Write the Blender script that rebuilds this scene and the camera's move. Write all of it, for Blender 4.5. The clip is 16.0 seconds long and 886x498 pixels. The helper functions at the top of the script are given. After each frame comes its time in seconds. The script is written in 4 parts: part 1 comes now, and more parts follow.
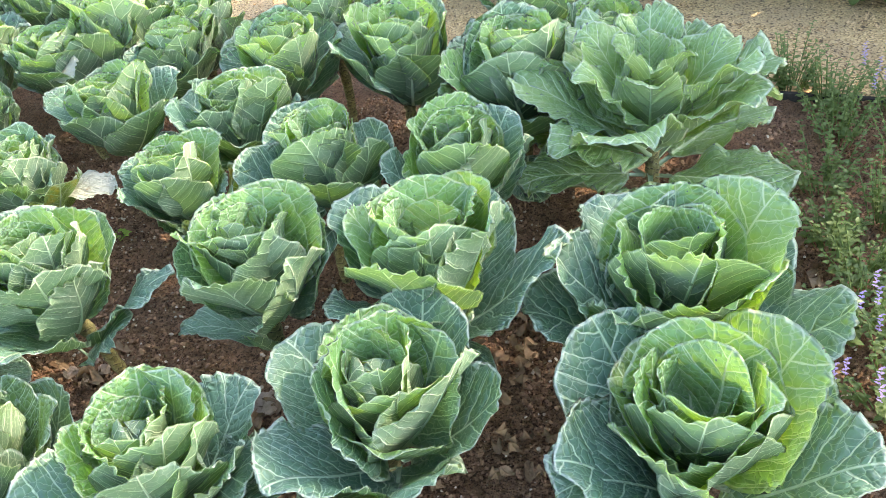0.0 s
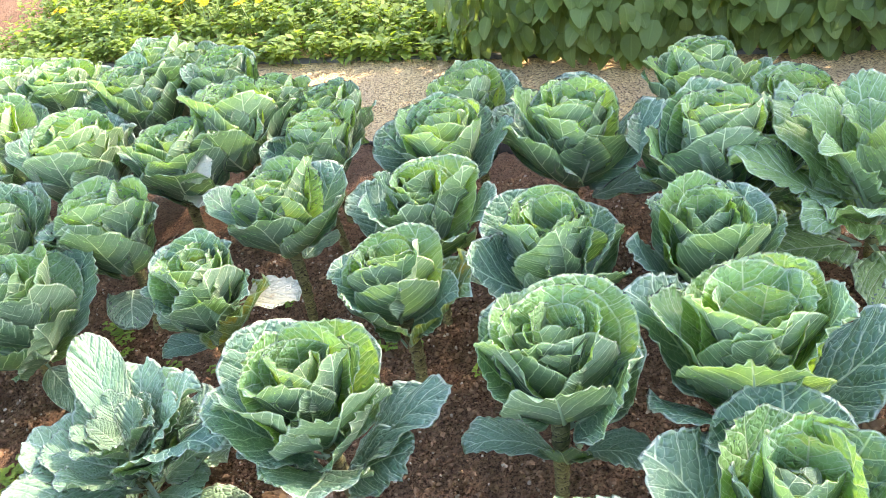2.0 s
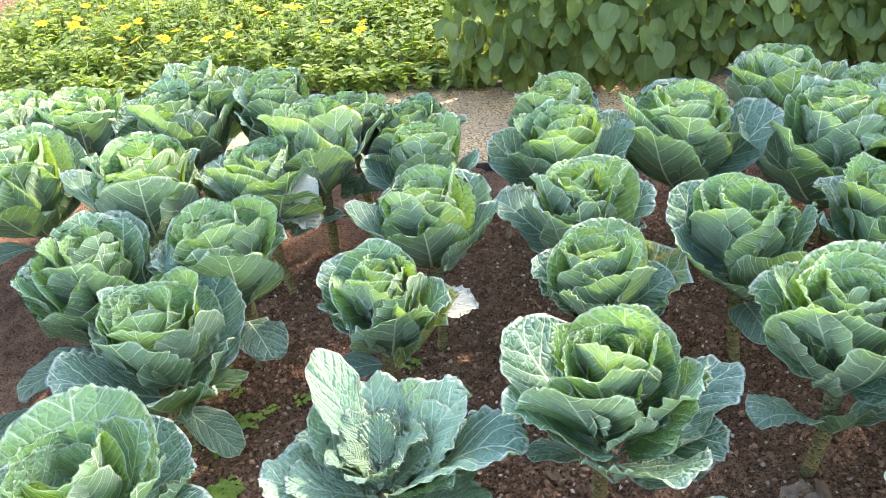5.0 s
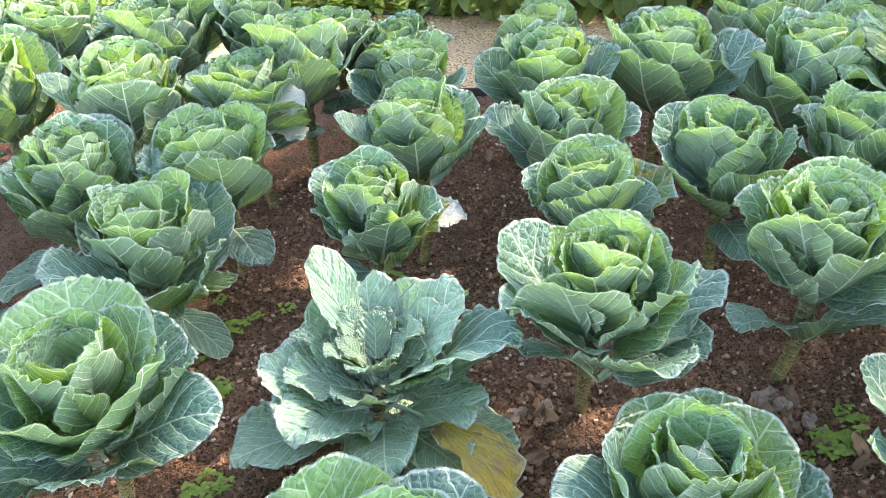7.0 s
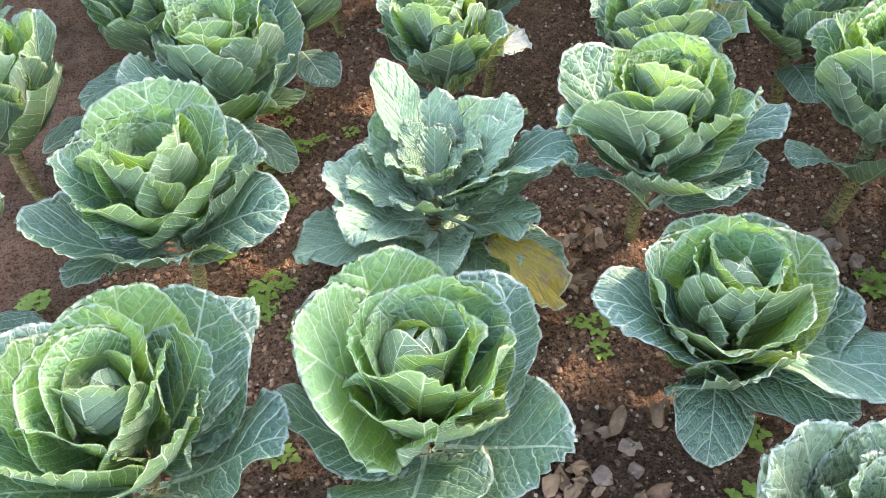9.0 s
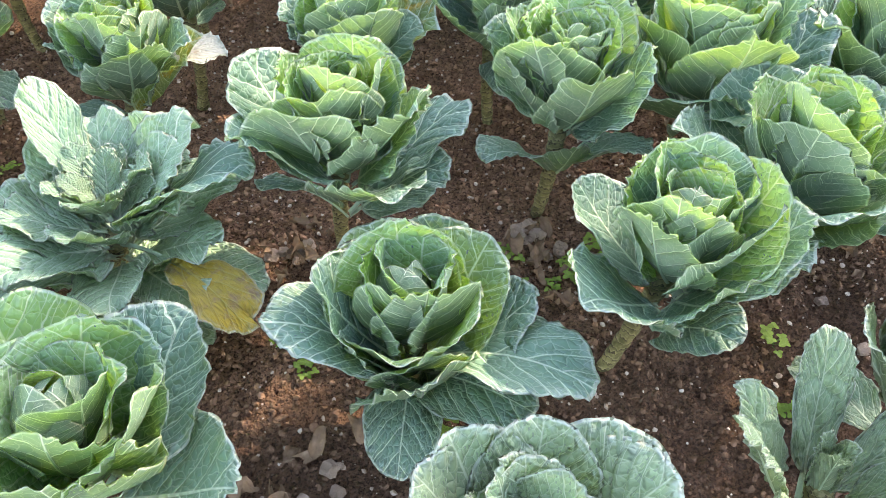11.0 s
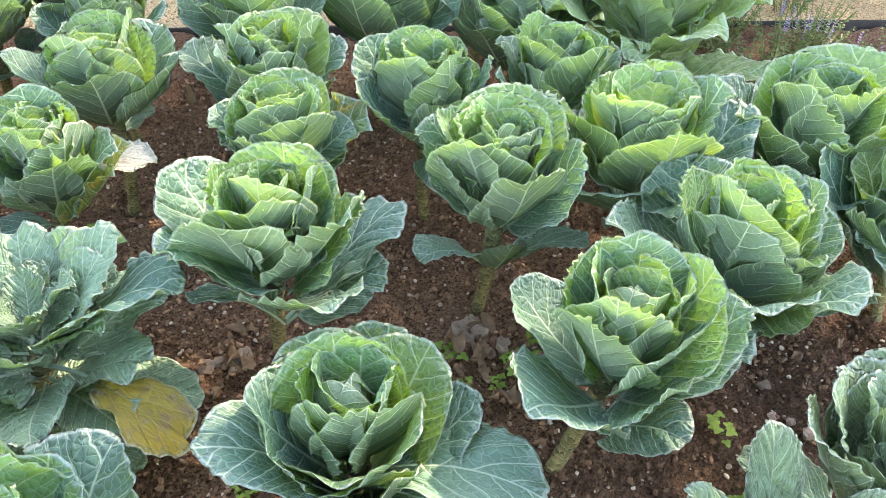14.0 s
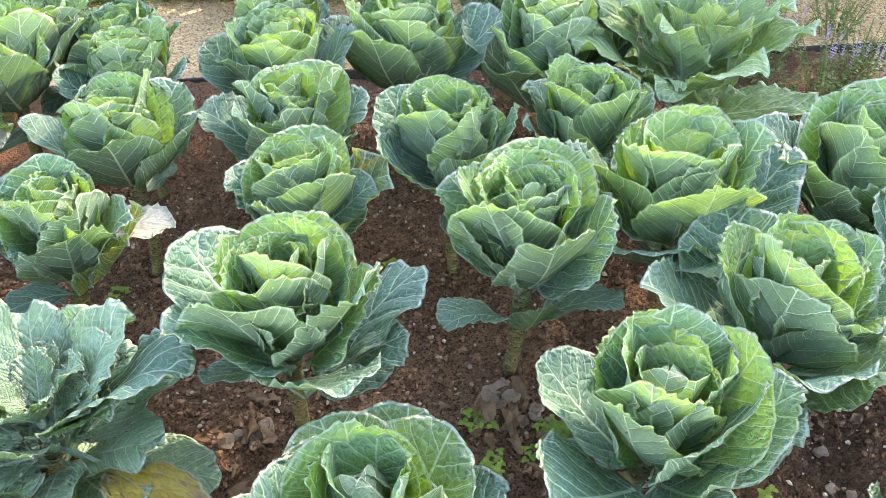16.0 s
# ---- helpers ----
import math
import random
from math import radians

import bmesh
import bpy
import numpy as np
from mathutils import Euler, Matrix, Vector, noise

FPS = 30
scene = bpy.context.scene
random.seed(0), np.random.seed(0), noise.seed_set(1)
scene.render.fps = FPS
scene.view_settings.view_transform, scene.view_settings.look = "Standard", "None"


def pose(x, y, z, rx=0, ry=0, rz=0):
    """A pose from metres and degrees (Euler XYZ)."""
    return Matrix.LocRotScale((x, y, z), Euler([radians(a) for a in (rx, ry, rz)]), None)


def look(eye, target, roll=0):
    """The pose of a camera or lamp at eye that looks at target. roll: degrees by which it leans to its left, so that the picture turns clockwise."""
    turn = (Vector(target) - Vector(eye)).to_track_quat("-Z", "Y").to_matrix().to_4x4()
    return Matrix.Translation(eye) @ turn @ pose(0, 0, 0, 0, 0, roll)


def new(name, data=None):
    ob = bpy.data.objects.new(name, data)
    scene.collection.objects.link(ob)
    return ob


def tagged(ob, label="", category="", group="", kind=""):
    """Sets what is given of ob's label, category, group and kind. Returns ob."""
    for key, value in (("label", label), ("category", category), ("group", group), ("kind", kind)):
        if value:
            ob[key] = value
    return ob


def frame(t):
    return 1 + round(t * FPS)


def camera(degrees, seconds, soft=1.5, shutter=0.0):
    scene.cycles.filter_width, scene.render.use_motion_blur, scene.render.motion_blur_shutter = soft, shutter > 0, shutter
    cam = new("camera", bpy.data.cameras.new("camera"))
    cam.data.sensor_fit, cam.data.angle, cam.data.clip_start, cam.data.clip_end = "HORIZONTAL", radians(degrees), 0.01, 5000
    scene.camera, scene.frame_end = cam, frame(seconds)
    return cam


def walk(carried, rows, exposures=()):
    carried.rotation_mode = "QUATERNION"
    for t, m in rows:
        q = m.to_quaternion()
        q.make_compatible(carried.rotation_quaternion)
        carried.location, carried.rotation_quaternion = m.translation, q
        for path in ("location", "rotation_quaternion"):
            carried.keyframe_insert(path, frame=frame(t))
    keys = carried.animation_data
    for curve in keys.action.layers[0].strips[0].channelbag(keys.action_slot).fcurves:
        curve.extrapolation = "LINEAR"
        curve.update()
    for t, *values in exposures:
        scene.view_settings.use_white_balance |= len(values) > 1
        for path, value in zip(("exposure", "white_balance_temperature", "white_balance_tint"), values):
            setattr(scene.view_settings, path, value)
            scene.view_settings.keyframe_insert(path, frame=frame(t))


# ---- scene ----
cam = camera(56.3, 16.0, soft=0.4)
PATH = [
    (0, (0.258, 0.179, 1.578), (-0.023, 1.741, 0.362), -11.6),
    (0.5, (0.031, 0.144, 1.611), (-0.076, 1.748, 0.42), -11.7),
    (1, (-0.158, 0.112, 1.649), (-0.2, 1.741, 0.488), -11.3),
    (1.5, (-0.391, 0.214, 1.648), (-0.356, 1.871, 0.528), -8.7),
    (2, (-0.556, 0.32, 1.661), (-0.656, 1.99, 0.566), -11.4),
    (2.5, (-0.72, 0.378, 1.67), (-0.735, 2.044, 0.563), -12.0),
    (3, (-0.956, 0.377, 1.662), (-0.83, 2.039, 0.558), -10.2),
    (3.5, (-1.124, 0.438, 1.652), (-0.949, 2.104, 0.56), -9.1),
    (3.7, (-1.193, 0.489, 1.657), (-1.022, 2.168, 0.584), -10.3),
    (5.8, (-1.605, 0.42, 1.612), (-1.146, 2.073, 0.584), -4.2),
    (6, (-1.609, 0.429, 1.611), (-1.121, 2.066, 0.572), -3.6),
    (6.5, (-1.629, 0.402, 1.579), (-1.149, 2.004, 0.483), -2.5),
    (7, (-1.655, 0.39, 1.57), (-1.25, 1.975, 0.42), -4.0),
    (7.5, (-1.68, 0.378, 1.574), (-1.349, 1.919, 0.342), -7.0),
    (8, (-1.713, 0.341, 1.554), (-1.449, 1.794, 0.205), -6.0),
    (8.2, (-1.722, 0.322, 1.547), (-1.534, 1.759, 0.169), -5.0),
    (10.3, (-1.468, 0.251, 1.48), (-1.054, 1.63, 0.091), -1.0),
    (10.5, (-1.427, 0.258, 1.475), (-0.918, 1.607, 0.088), 0.9),
    (11, (-1.374, 0.264, 1.468), (-0.779, 1.571, 0.076), 1.1),
    (11.5, (-1.369, 0.277, 1.469), (-0.716, 1.603, 0.123), 2.7),
    (12, (-1.363, 0.292, 1.47), (-0.674, 1.633, 0.156), 3.1),
    (12.5, (-1.351, 0.301, 1.474), (-0.609, 1.648, 0.196), 3.3),
    (13, (-1.334, 0.307, 1.475), (-0.567, 1.647, 0.203), 2.4),
    (13.5, (-1.339, 0.309, 1.483), (-0.57, 1.66, 0.224), 2.0),
    (14, (-1.338, 0.308, 1.488), (-0.572, 1.671, 0.241), 1.8),
    (14.5, (-1.335, 0.309, 1.487), (-0.562, 1.659, 0.23), 1.7),
    (15, (-1.32, 0.317, 1.497), (-0.51, 1.674, 0.271), 1.4),
    (15.5, (-1.273, 0.336, 1.495), (-0.441, 1.694, 0.285), 0.5),
    (16, (-1.229, 0.404, 1.505), (-0.55, 1.847, 0.298), -2.2),
]
walk(cam, [(t, look(eye, target, roll)) for t, eye, target, roll in PATH], [(0.0, 2.80, 8050, 12), (2.0, 2.90, 7780, 17), (3.5, 2.90, 7550, 20), (6.0, 2.84, 7550, 20), (8.2, 2.90, 7680, 21), (10.3, 2.93, 8200, 21), (14.0, 2.92, 8250, 18), (16.0, 2.92, 8000, 19)])

# ---------------------------------------------------------------- light
SUN_AZ, SUN_EL = 72.0, 38.0        # degrees: clockwise from +y, above the horizon
to_sun = Vector((math.sin(radians(SUN_AZ)) * math.cos(radians(SUN_EL)),
                 math.cos(radians(SUN_AZ)) * math.cos(radians(SUN_EL)),
                 math.sin(radians(SUN_EL))))
world = bpy.data.worlds.new("world")
scene.world = world
world.use_nodes = True
wn = world.node_tree.nodes
sky = wn.new("ShaderNodeTexSky")
sky.sky_type, sky.sun_disc = "NISHITA", False
sky.sun_elevation, sky.sun_rotation = radians(SUN_EL), radians(SUN_AZ)
wn["Background"].inputs["Strength"].default_value = 0.15
world.node_tree.links.new(sky.outputs[0], wn["Background"].inputs["Color"])
sun = new("sun", bpy.data.lights.new("sun", "SUN"))
sun.data.energy, sun.data.angle, sun.data.color = 2.15, radians(0.6), (1.0, 0.93, 0.8)
sun.rotation_euler = (-to_sun).to_track_quat("-Z", "Y").to_euler()

# ---------------------------------------------------------------- materials


class Nodes:
    """Short hand for building a node material."""

    def __init__(self, name):
        self.mat = bpy.data.materials.new(name)
        self.mat.use_nodes = True
        self.tree = self.mat.node_tree
        self.bsdf = self.tree.nodes["Principled BSDF"]
        self.out = self.tree.nodes["Material Output"]

    def add(self, kind, **inputs):
        n = self.tree.nodes.new(kind)
        for k, v in inputs.items():
            self.put(n.inputs[k.replace("_", " ")], v)
        return n

    def put(self, socket, v):
        if isinstance(v, bpy.types.NodeSocket):
            self.tree.links.new(v, socket)
        else:
            socket.default_value = v

    def math(self, op, a, b=0.0, c=0.0):
        n = self.tree.nodes.new("ShaderNodeMath")
        n.operation = op
        for s, v in zip(n.inputs, (a, b, c)):
            self.put(s, v)
        return n.outputs[0]

    def step(self, x, lo, hi):
        n = self.tree.nodes.new("ShaderNodeMapRange")
        n.interpolation_type = "SMOOTHSTEP"
        for k, v in (("Value", x), ("From Min", lo), ("From Max", hi)):
            self.put(n.inputs[k], v)
        return n.outputs[0]

    def mix(self, f, a, b):
        n = self.tree.nodes.new("ShaderNodeMix")
        n.data_type = "RGBA"
        self.put(n.inputs[0], f)
        self.put(n.inputs[6], a)
        self.put(n.inputs[7], b)
        return n.outputs[2]

    def noise(self, co, scale, detail=3.0, rough=0.55):
        n = self.add("ShaderNodeTexNoise", Vector=co, Scale=scale, Detail=detail, Roughness=rough)
        return n.outputs["Fac"]

    def voronoi(self, co, scale, feature="F1", out="Distance", flat=False):
        n = self.tree.nodes.new("ShaderNodeTexVoronoi")
        n.feature = feature
        if flat:
            n.voronoi_dimensions = "2D"
        self.put(n.inputs["Vector"], co)
        self.put(n.inputs["Scale"], scale)
        return n.outputs[out]

    def bump(self, height, strength, distance):
        n = self.add("ShaderNodeBump", Height=height, Strength=strength, Distance=distance)
        self.tree.links.new(n.outputs[0], self.bsdf.inputs["Normal"])
        return n.outputs[0]

    def coords(self, which="Object"):
        return self.tree.nodes.new("ShaderNodeTexCoord").outputs[which]

    def random(self):
        return self.tree.nodes.new("ShaderNodeObjectInfo").outputs["Random"]


def rgb(r, g, b):
    return (r, g, b, 1.0)


def vein_pattern(n, uv, ob, laterals):
    """Thin pinnate veins with branches and a faint net; u across, v along the leaf."""
    sep = n.add("ShaderNodeSeparateXYZ", Vector=uv)
    u, v = sep.outputs[0], sep.outputs[1]
    side = n.math("GREATER_THAN", u, 0.5)
    a = n.math("ABSOLUTE", n.math("MULTIPLY_ADD", u, 2.0, -1.0))
    wob = n.math("MULTIPLY", n.math("SUBTRACT", n.noise(ob, 16.0, 2.0), 0.5), 0.55)
    a2 = n.math("MULTIPLY", a, a)
    shift = n.math("ADD", n.math("MULTIPLY", side, 0.43), n.math("MULTIPLY", n.random(), 0.7))

    def family(count, rise, curve, lo, hi):
        q = n.math("SUBTRACT", v, n.math("ADD", n.math("MULTIPLY", a, rise), n.math("MULTIPLY", a2, curve)))
        q = n.math("ADD", n.math("MULTIPLY_ADD", q, count, shift), wob)
        tri = n.math("MULTIPLY", n.math("ABSOLUTE", n.math("SUBTRACT", n.math("FRACT", q), 0.5)), 2.0)
        return tri, n.step(tri, lo, hi)

    tri, lat = family(laterals, 0.34, 0.12, n.math("MULTIPLY_ADD", a, 0.04, 0.885), 0.965)
    _, twig = family(laterals * 2.0, 0.10, 0.34, 0.88, 0.955)
    twig = n.math("MULTIPLY", twig, n.step(a, 0.25, 0.55))
    mid = n.step(n.math("MULTIPLY_ADD", v, 0.030, a), 0.050, 0.030)
    jit = n.math("MULTIPLY", n.math("SUBTRACT", n.noise(ob, 40.0, 2.0), 0.5), 0.06)
    flat = n.add("ShaderNodeCombineXYZ", X=n.math("ADD", u, jit), Y=n.math("SUBTRACT", v, jit)).outputs[0]
    cells = n.voronoi(flat, 17.0, "DISTANCE_TO_EDGE", flat=True)
    net = n.step(cells, 0.075, 0.02)
    veins = n.math("MAXIMUM", n.math("MAXIMUM", mid, n.math("MULTIPLY", lat, 0.92)), n.math("MAXIMUM", n.math("MULTIPLY", twig, 0.75), n.math("MULTIPLY", net, 0.36)))
    return v, a, tri, cells, veins


def rim_of(n, ob):
    """The leaf's margin: a thin pale line, a puckered band, and the height of its puckers."""
    uvm = n.tree.nodes.new("ShaderNodeUVMap")
    uvm.uv_map = "rim"
    sep = n.add("ShaderNodeSeparateXYZ", Vector=uvm.outputs[0])
    rho = sep.outputs[1]
    band = n.step(n.math("ADD", rho, n.math("MULTIPLY", n.math("SUBTRACT", n.noise(ob, 30.0, 2.0), 0.5), 0.3)), 0.74, 1.0)
    line = n.step(rho, 0.945, 0.970)
    pleat = n.noise(n.add("ShaderNodeCombineXYZ", X=n.math("MULTIPLY", sep.outputs[0], 30.0), Y=n.math("MULTIPLY", rho, 11.0), Z=n.math("MULTIPLY", n.random(), 20.0)).outputs[0], 1.0, 0.5)
    return band, line, n.step(pleat, 0.3, 0.7)


def leaf_material(name, dark, light, vein, through_colour, through_amount, rough=0.5, laterals=6.0, blotch=0.0,
                  blotch_colour=(0.5, 0.35, 0.05), pucker=1.0):
    """Upper face of a waxy leaf: thin pale veins, bloom, a puckered pale margin, and light shining through."""
    n = Nodes(name)
    uv = n.coords("UV")
    ob = n.coords("Object")
    v, a, tri, cells, veins = vein_pattern(n, uv, ob, laterals)
    band, line, pleat = rim_of(n, ob)
    big = n.noise(ob, 7.0, 3.0)
    fine = n.noise(ob, 260.0, 4.0, 0.7)
    rnd = n.random()
    tone = n.math("ADD", n.math("MULTIPLY", n.step(big, 0.3, 0.7), 0.5), n.math("MULTIPLY", rnd, 0.5))
    base = n.mix(tone, rgb(*dark), rgb(*light))
    mottle = n.step(n.noise(ob, 60.0, 4.0, 0.7), 0.42, 0.70)
    base = n.mix(n.math("MULTIPLY", mottle, 0.32), base, rgb(*[c * 0.5 for c in dark]))
    bloom = n.math("MULTIPLY", n.step(n.noise(ob, 5.0, 3.0), 0.4, 0.75), 0.22)
    base = n.mix(bloom, base, rgb(0.26, 0.40, 0.35))
    if blotch:
        spots = n.step(n.noise(ob, 16.0, 4.0, 0.65), 1.0 - blotch - 0.08, 1.0 - blotch + 0.06)
        base = n.mix(spots, base, rgb(*blotch_colour))
    base = n.mix(n.math("MULTIPLY", n.math("MULTIPLY", band, pleat), 0.5), base, rgb(0.46, 0.58, 0.51))
    # the leaf's own pale rim, strengthened to paint in sun glint along its edge
    base = n.mix(n.math("MULTIPLY", line, 0.75), base, rgb(0.66, 0.75, 0.65))
    colour = n.mix(n.math("MULTIPLY", veins, 0.9), base, rgb(*vein))
    n.put(n.bsdf.inputs["Base Color"], colour)
    n.put(n.bsdf.inputs["Roughness"], n.math("MULTIPLY_ADD", fine, 0.25, rough - 0.1))
    n.bsdf.inputs["Specular IOR Level"].default_value = 0.45
    h = n.math("ADD", n.math("MULTIPLY", veins, -0.25), n.math("MULTIPLY", n.step(cells, 0.0, 0.35), 0.24))
    h = n.math("ADD", h, n.math("MULTIPLY", n.step(tri, 1.0, 0.4), 0.45))
    h = n.math("ADD", h, n.math("MULTIPLY", fine, 0.10))
    h = n.math("ADD", h, n.math("MULTIPLY", n.math("MULTIPLY", band, pleat), 1.2 * pucker))
    nor = n.bump(h, 0.95, 0.007)
    tr = n.add("ShaderNodeBsdfTranslucent", Normal=nor)
    n.put(tr.inputs["Color"], n.mix(n.math("MULTIPLY", veins, 0.85), n.mix(tone, rgb(*through_colour), rgb(*[c * 1.25 for c in through_colour])),
                                    rgb(*[min(1.0, c * 1.5 + 0.12) for c in through_colour])))
    mx = n.add("ShaderNodeMixShader", Fac=through_amount)
    n.tree.links.new(n.bsdf.outputs[0], mx.inputs[1])
    n.tree.links.new(tr.outputs[0], mx.inputs[2])
    n.tree.links.new(mx.outputs[0], n.out.inputs["Surface"])
    return n.mat


def under_material(name, dark, light, vein, cover=0.6, laterals=6.0):
    """Lower face of a leaf: a paler, matt and partly clear skin with raised veins."""
    n = Nodes(name)
    uv = n.coords("UV")
    ob = n.coords("Object")
    v, a, tri, cells, veins = vein_pattern(n, uv, ob, laterals)
    band, line, pleat = rim_of(n, ob)
    tone = n.math("ADD", n.math("MULTIPLY", n.step(n.noise(ob, 7.0, 3.0), 0.3, 0.7), 0.5), n.math("MULTIPLY", n.random(), 0.5))
    base = n.mix(tone, rgb(*dark), rgb(*light))
    base = n.mix(n.math("MULTIPLY", n.noise(ob, 120.0, 4.0, 0.7), 0.25), base, rgb(*[c * 0.6 for c in dark]))
    base = n.mix(n.math("MULTIPLY", line, 0.7), base, rgb(0.58, 0.66, 0.52))
    n.put(n.bsdf.inputs["Base Color"], n.mix(n.math("MULTIPLY", veins, 0.9), base, rgb(*vein)))
    n.bsdf.inputs["Roughness"].default_value = 0.65
    n.bsdf.inputs["Specular IOR Level"].default_value = 0.3
    h = n.math("ADD", n.math("MULTIPLY", veins, 0.5), n.math("MULTIPLY", n.step(tri, 1.0, 0.4), -0.3))
    h = n.math("ADD", h, n.math("MULTIPLY", n.math("MULTIPLY", band, pleat), -0.5))
    n.bump(h, 1.0, 0.006)
    tr = n.add("ShaderNodeBsdfTransparent", Color=rgb(0.80, 0.92, 0.62))
    mx = n.add("ShaderNodeMixShader", Fac=n.math("MAXIMUM", cover, n.math("MULTIPLY", veins, 0.85)))
    n.tree.links.new(tr.outputs[0], mx.inputs[1])
    n.tree.links.new(n.bsdf.outputs[0], mx.inputs[2])
    n.tree.links.new(mx.outputs[0], n.out.inputs["Surface"])
    return n.mat


def simple_leaf(name, dark, light, through_colour, through_amount, rough=0.5, spec=0.4):
    """Small leaves: colour varied leaf by leaf, a paler midrib and light shining through."""
    n = Nodes(name)
    uv = n.coords("UV")
    ob = n.coords("Object")
    sep = n.add("ShaderNodeSeparateXYZ", Vector=uv)
    a = n.math("ABSOLUTE", n.math("MULTIPLY_ADD", sep.outputs[0], 2.0, -1.0))
    mid = n.step(a, 0.12, 0.03)
    q = n.math("MULTIPLY", n.math("SUBTRACT", sep.outputs[1], n.math("MULTIPLY", a, 0.35)), 6.0)
    tri = n.math("MULTIPLY", n.math("ABSOLUTE", n.math("SUBTRACT", n.math("FRACT", q), 0.5)), 2.0)
    vein = n.math("MAXIMUM", mid, n.math("MULTIPLY", n.step(tri, 0.86, 0.99), 0.6))
    isl = n.tree.nodes.new("ShaderNodeNewGeometry").outputs["Random Per Island"]
    rnd = n.math("FRACT", n.math("ADD", isl, n.random()))
    tone = n.math("ADD", n.math("MULTIPLY", rnd, 0.65), n.math("MULTIPLY", n.noise(ob, 7.0, 3.0), 0.35))
    base = n.mix(tone, rgb(*dark), rgb(*light))
    base = n.mix(n.math("MULTIPLY", vein, 0.3), base, rgb(*[min(1.0, c * 1.7) for c in light]))
    n.put(n.bsdf.inputs["Base Color"], base)
    n.put(n.bsdf.inputs["Roughness"], n.math("MULTIPLY_ADD", n.noise(ob, 60.0), 0.25, rough - 0.1))
    n.bsdf.inputs["Specular IOR Level"].default_value = spec
    nor = n.bump(vein, 0.4, -0.002)
    tr = n.add("ShaderNodeBsdfTranslucent", Normal=nor)
    n.put(tr.inputs["Color"], n.mix(tone, rgb(*through_colour), rgb(*[min(1.0, c * 1.3) for c in through_colour])))
    mx = n.add("ShaderNodeMixShader", Fac=through_amount)
    n.tree.links.new(n.bsdf.outputs[0], mx.inputs[1])
    n.tree.links.new(tr.outputs[0], mx.inputs[2])
    n.tree.links.new(mx.outputs[0], n.out.inputs["Surface"])
    return n.mat


def near_dark_soil(n, ob, col):
    """Soil colour mixed darker along the near side of the bed."""
    y = n.add("ShaderNodeSeparateXYZ", Vector=ob).outputs[1]
    near_dark = n.step(n.math("ADD", y, n.math("MULTIPLY", n.noise(ob, 2.5, 3.0), 0.5)), 1.66, 1.34)
    return n.mix(n.math("MULTIPLY", near_dark, 0.55), col, rgb(0.080, 0.050, 0.034))


def grain(name, dark, light, scale, rough, bump_scale, bump, spec=0.3, island=0.0, near_dark=False):
    """A plain grainy stuff, with variation at two scales."""
    n = Nodes(name)
    ob = n.coords("Object")
    t = n.math("ADD", n.math("MULTIPLY", n.noise(ob, scale, 4.0), 0.6), n.math("MULTIPLY", n.noise(ob, scale * 9.0, 4.0, 0.7), 0.4))
    t = n.step(t, 0.32, 0.68)
    if island:
        isl = n.tree.nodes.new("ShaderNodeNewGeometry").outputs["Random Per Island"]
        t = n.math("ADD", n.math("MULTIPLY", t, 1.0 - island), n.math("MULTIPLY", n.math("FRACT", n.math("ADD", isl, n.random())), island))
    col = n.mix(t, rgb(*dark), rgb(*light))
    n.put(n.bsdf.inputs["Base Color"], near_dark_soil(n, ob, col) if near_dark else col)
    n.bsdf.inputs["Roughness"].default_value = rough
    n.bsdf.inputs["Specular IOR Level"].default_value = spec
    n.bump(n.noise(ob, bump_scale, 5.0, 0.7), 0.8, bump)
    return n.mat


VEIN = (0.66, 0.78, 0.62)
M_OUTER = leaf_material("cabbage_leaf_outer", (0.091, 0.210, 0.171), (0.172, 0.325, 0.245), VEIN, (0.34, 0.58, 0.13), 0.31)
M_INNER = leaf_material("cabbage_leaf_inner", (0.136, 0.275, 0.180), (0.222, 0.385, 0.232), VEIN, (0.53, 0.82, 0.08), 0.43)
M_HEART = leaf_material("cabbage_leaf_heart", (0.24, 0.43, 0.25), (0.36, 0.56, 0.31), VEIN, (0.58, 0.84, 0.10), 0.42)
M_KALE = leaf_material("loose_leaf", (0.25, 0.44, 0.275), (0.36, 0.56, 0.36), (0.74, 0.83, 0.68), (0.34, 0.52, 0.16), 0.30, laterals=8.0)
M_BLISTER = leaf_material("blistered_leaf", (0.235, 0.36, 0.205), (0.33, 0.46, 0.27), (0.56, 0.66, 0.48), (0.30, 0.46, 0.14), 0.2, rough=0.6, laterals=8.0)
M_RUFFLE = leaf_material("ruffled_leaf", (0.18, 0.32, 0.16), (0.29, 0.45, 0.21), (0.66, 0.78, 0.60), (0.50, 0.74, 0.08), 0.38, laterals=8.0)
# yellower copy painting sun glow into chosen plants; also colours the yellowing strip
M_LIME = leaf_material("lime_leaf", (0.14, 0.27, 0.11), (0.22, 0.36, 0.13), VEIN, (0.40, 0.62, 0.08), 0.38)
U_BLUE = under_material("cabbage_leaf_under", (0.265, 0.385, 0.280), (0.365, 0.490, 0.345), (0.80, 0.87, 0.68), 0.55)
U_PALE = under_material("loose_leaf_under", (0.33, 0.46, 0.30), (0.43, 0.56, 0.36), (0.72, 0.81, 0.62), laterals=8.0)
M_YELLOW = leaf_material("yellowed_leaf", (0.62, 0.44, 0.05), (0.72, 0.56, 0.09), (0.6, 0.52, 0.2), (0.7, 0.45, 0.05), 0.35, blotch=0.40,
                         blotch_colour=(0.38, 0.26, 0.17))
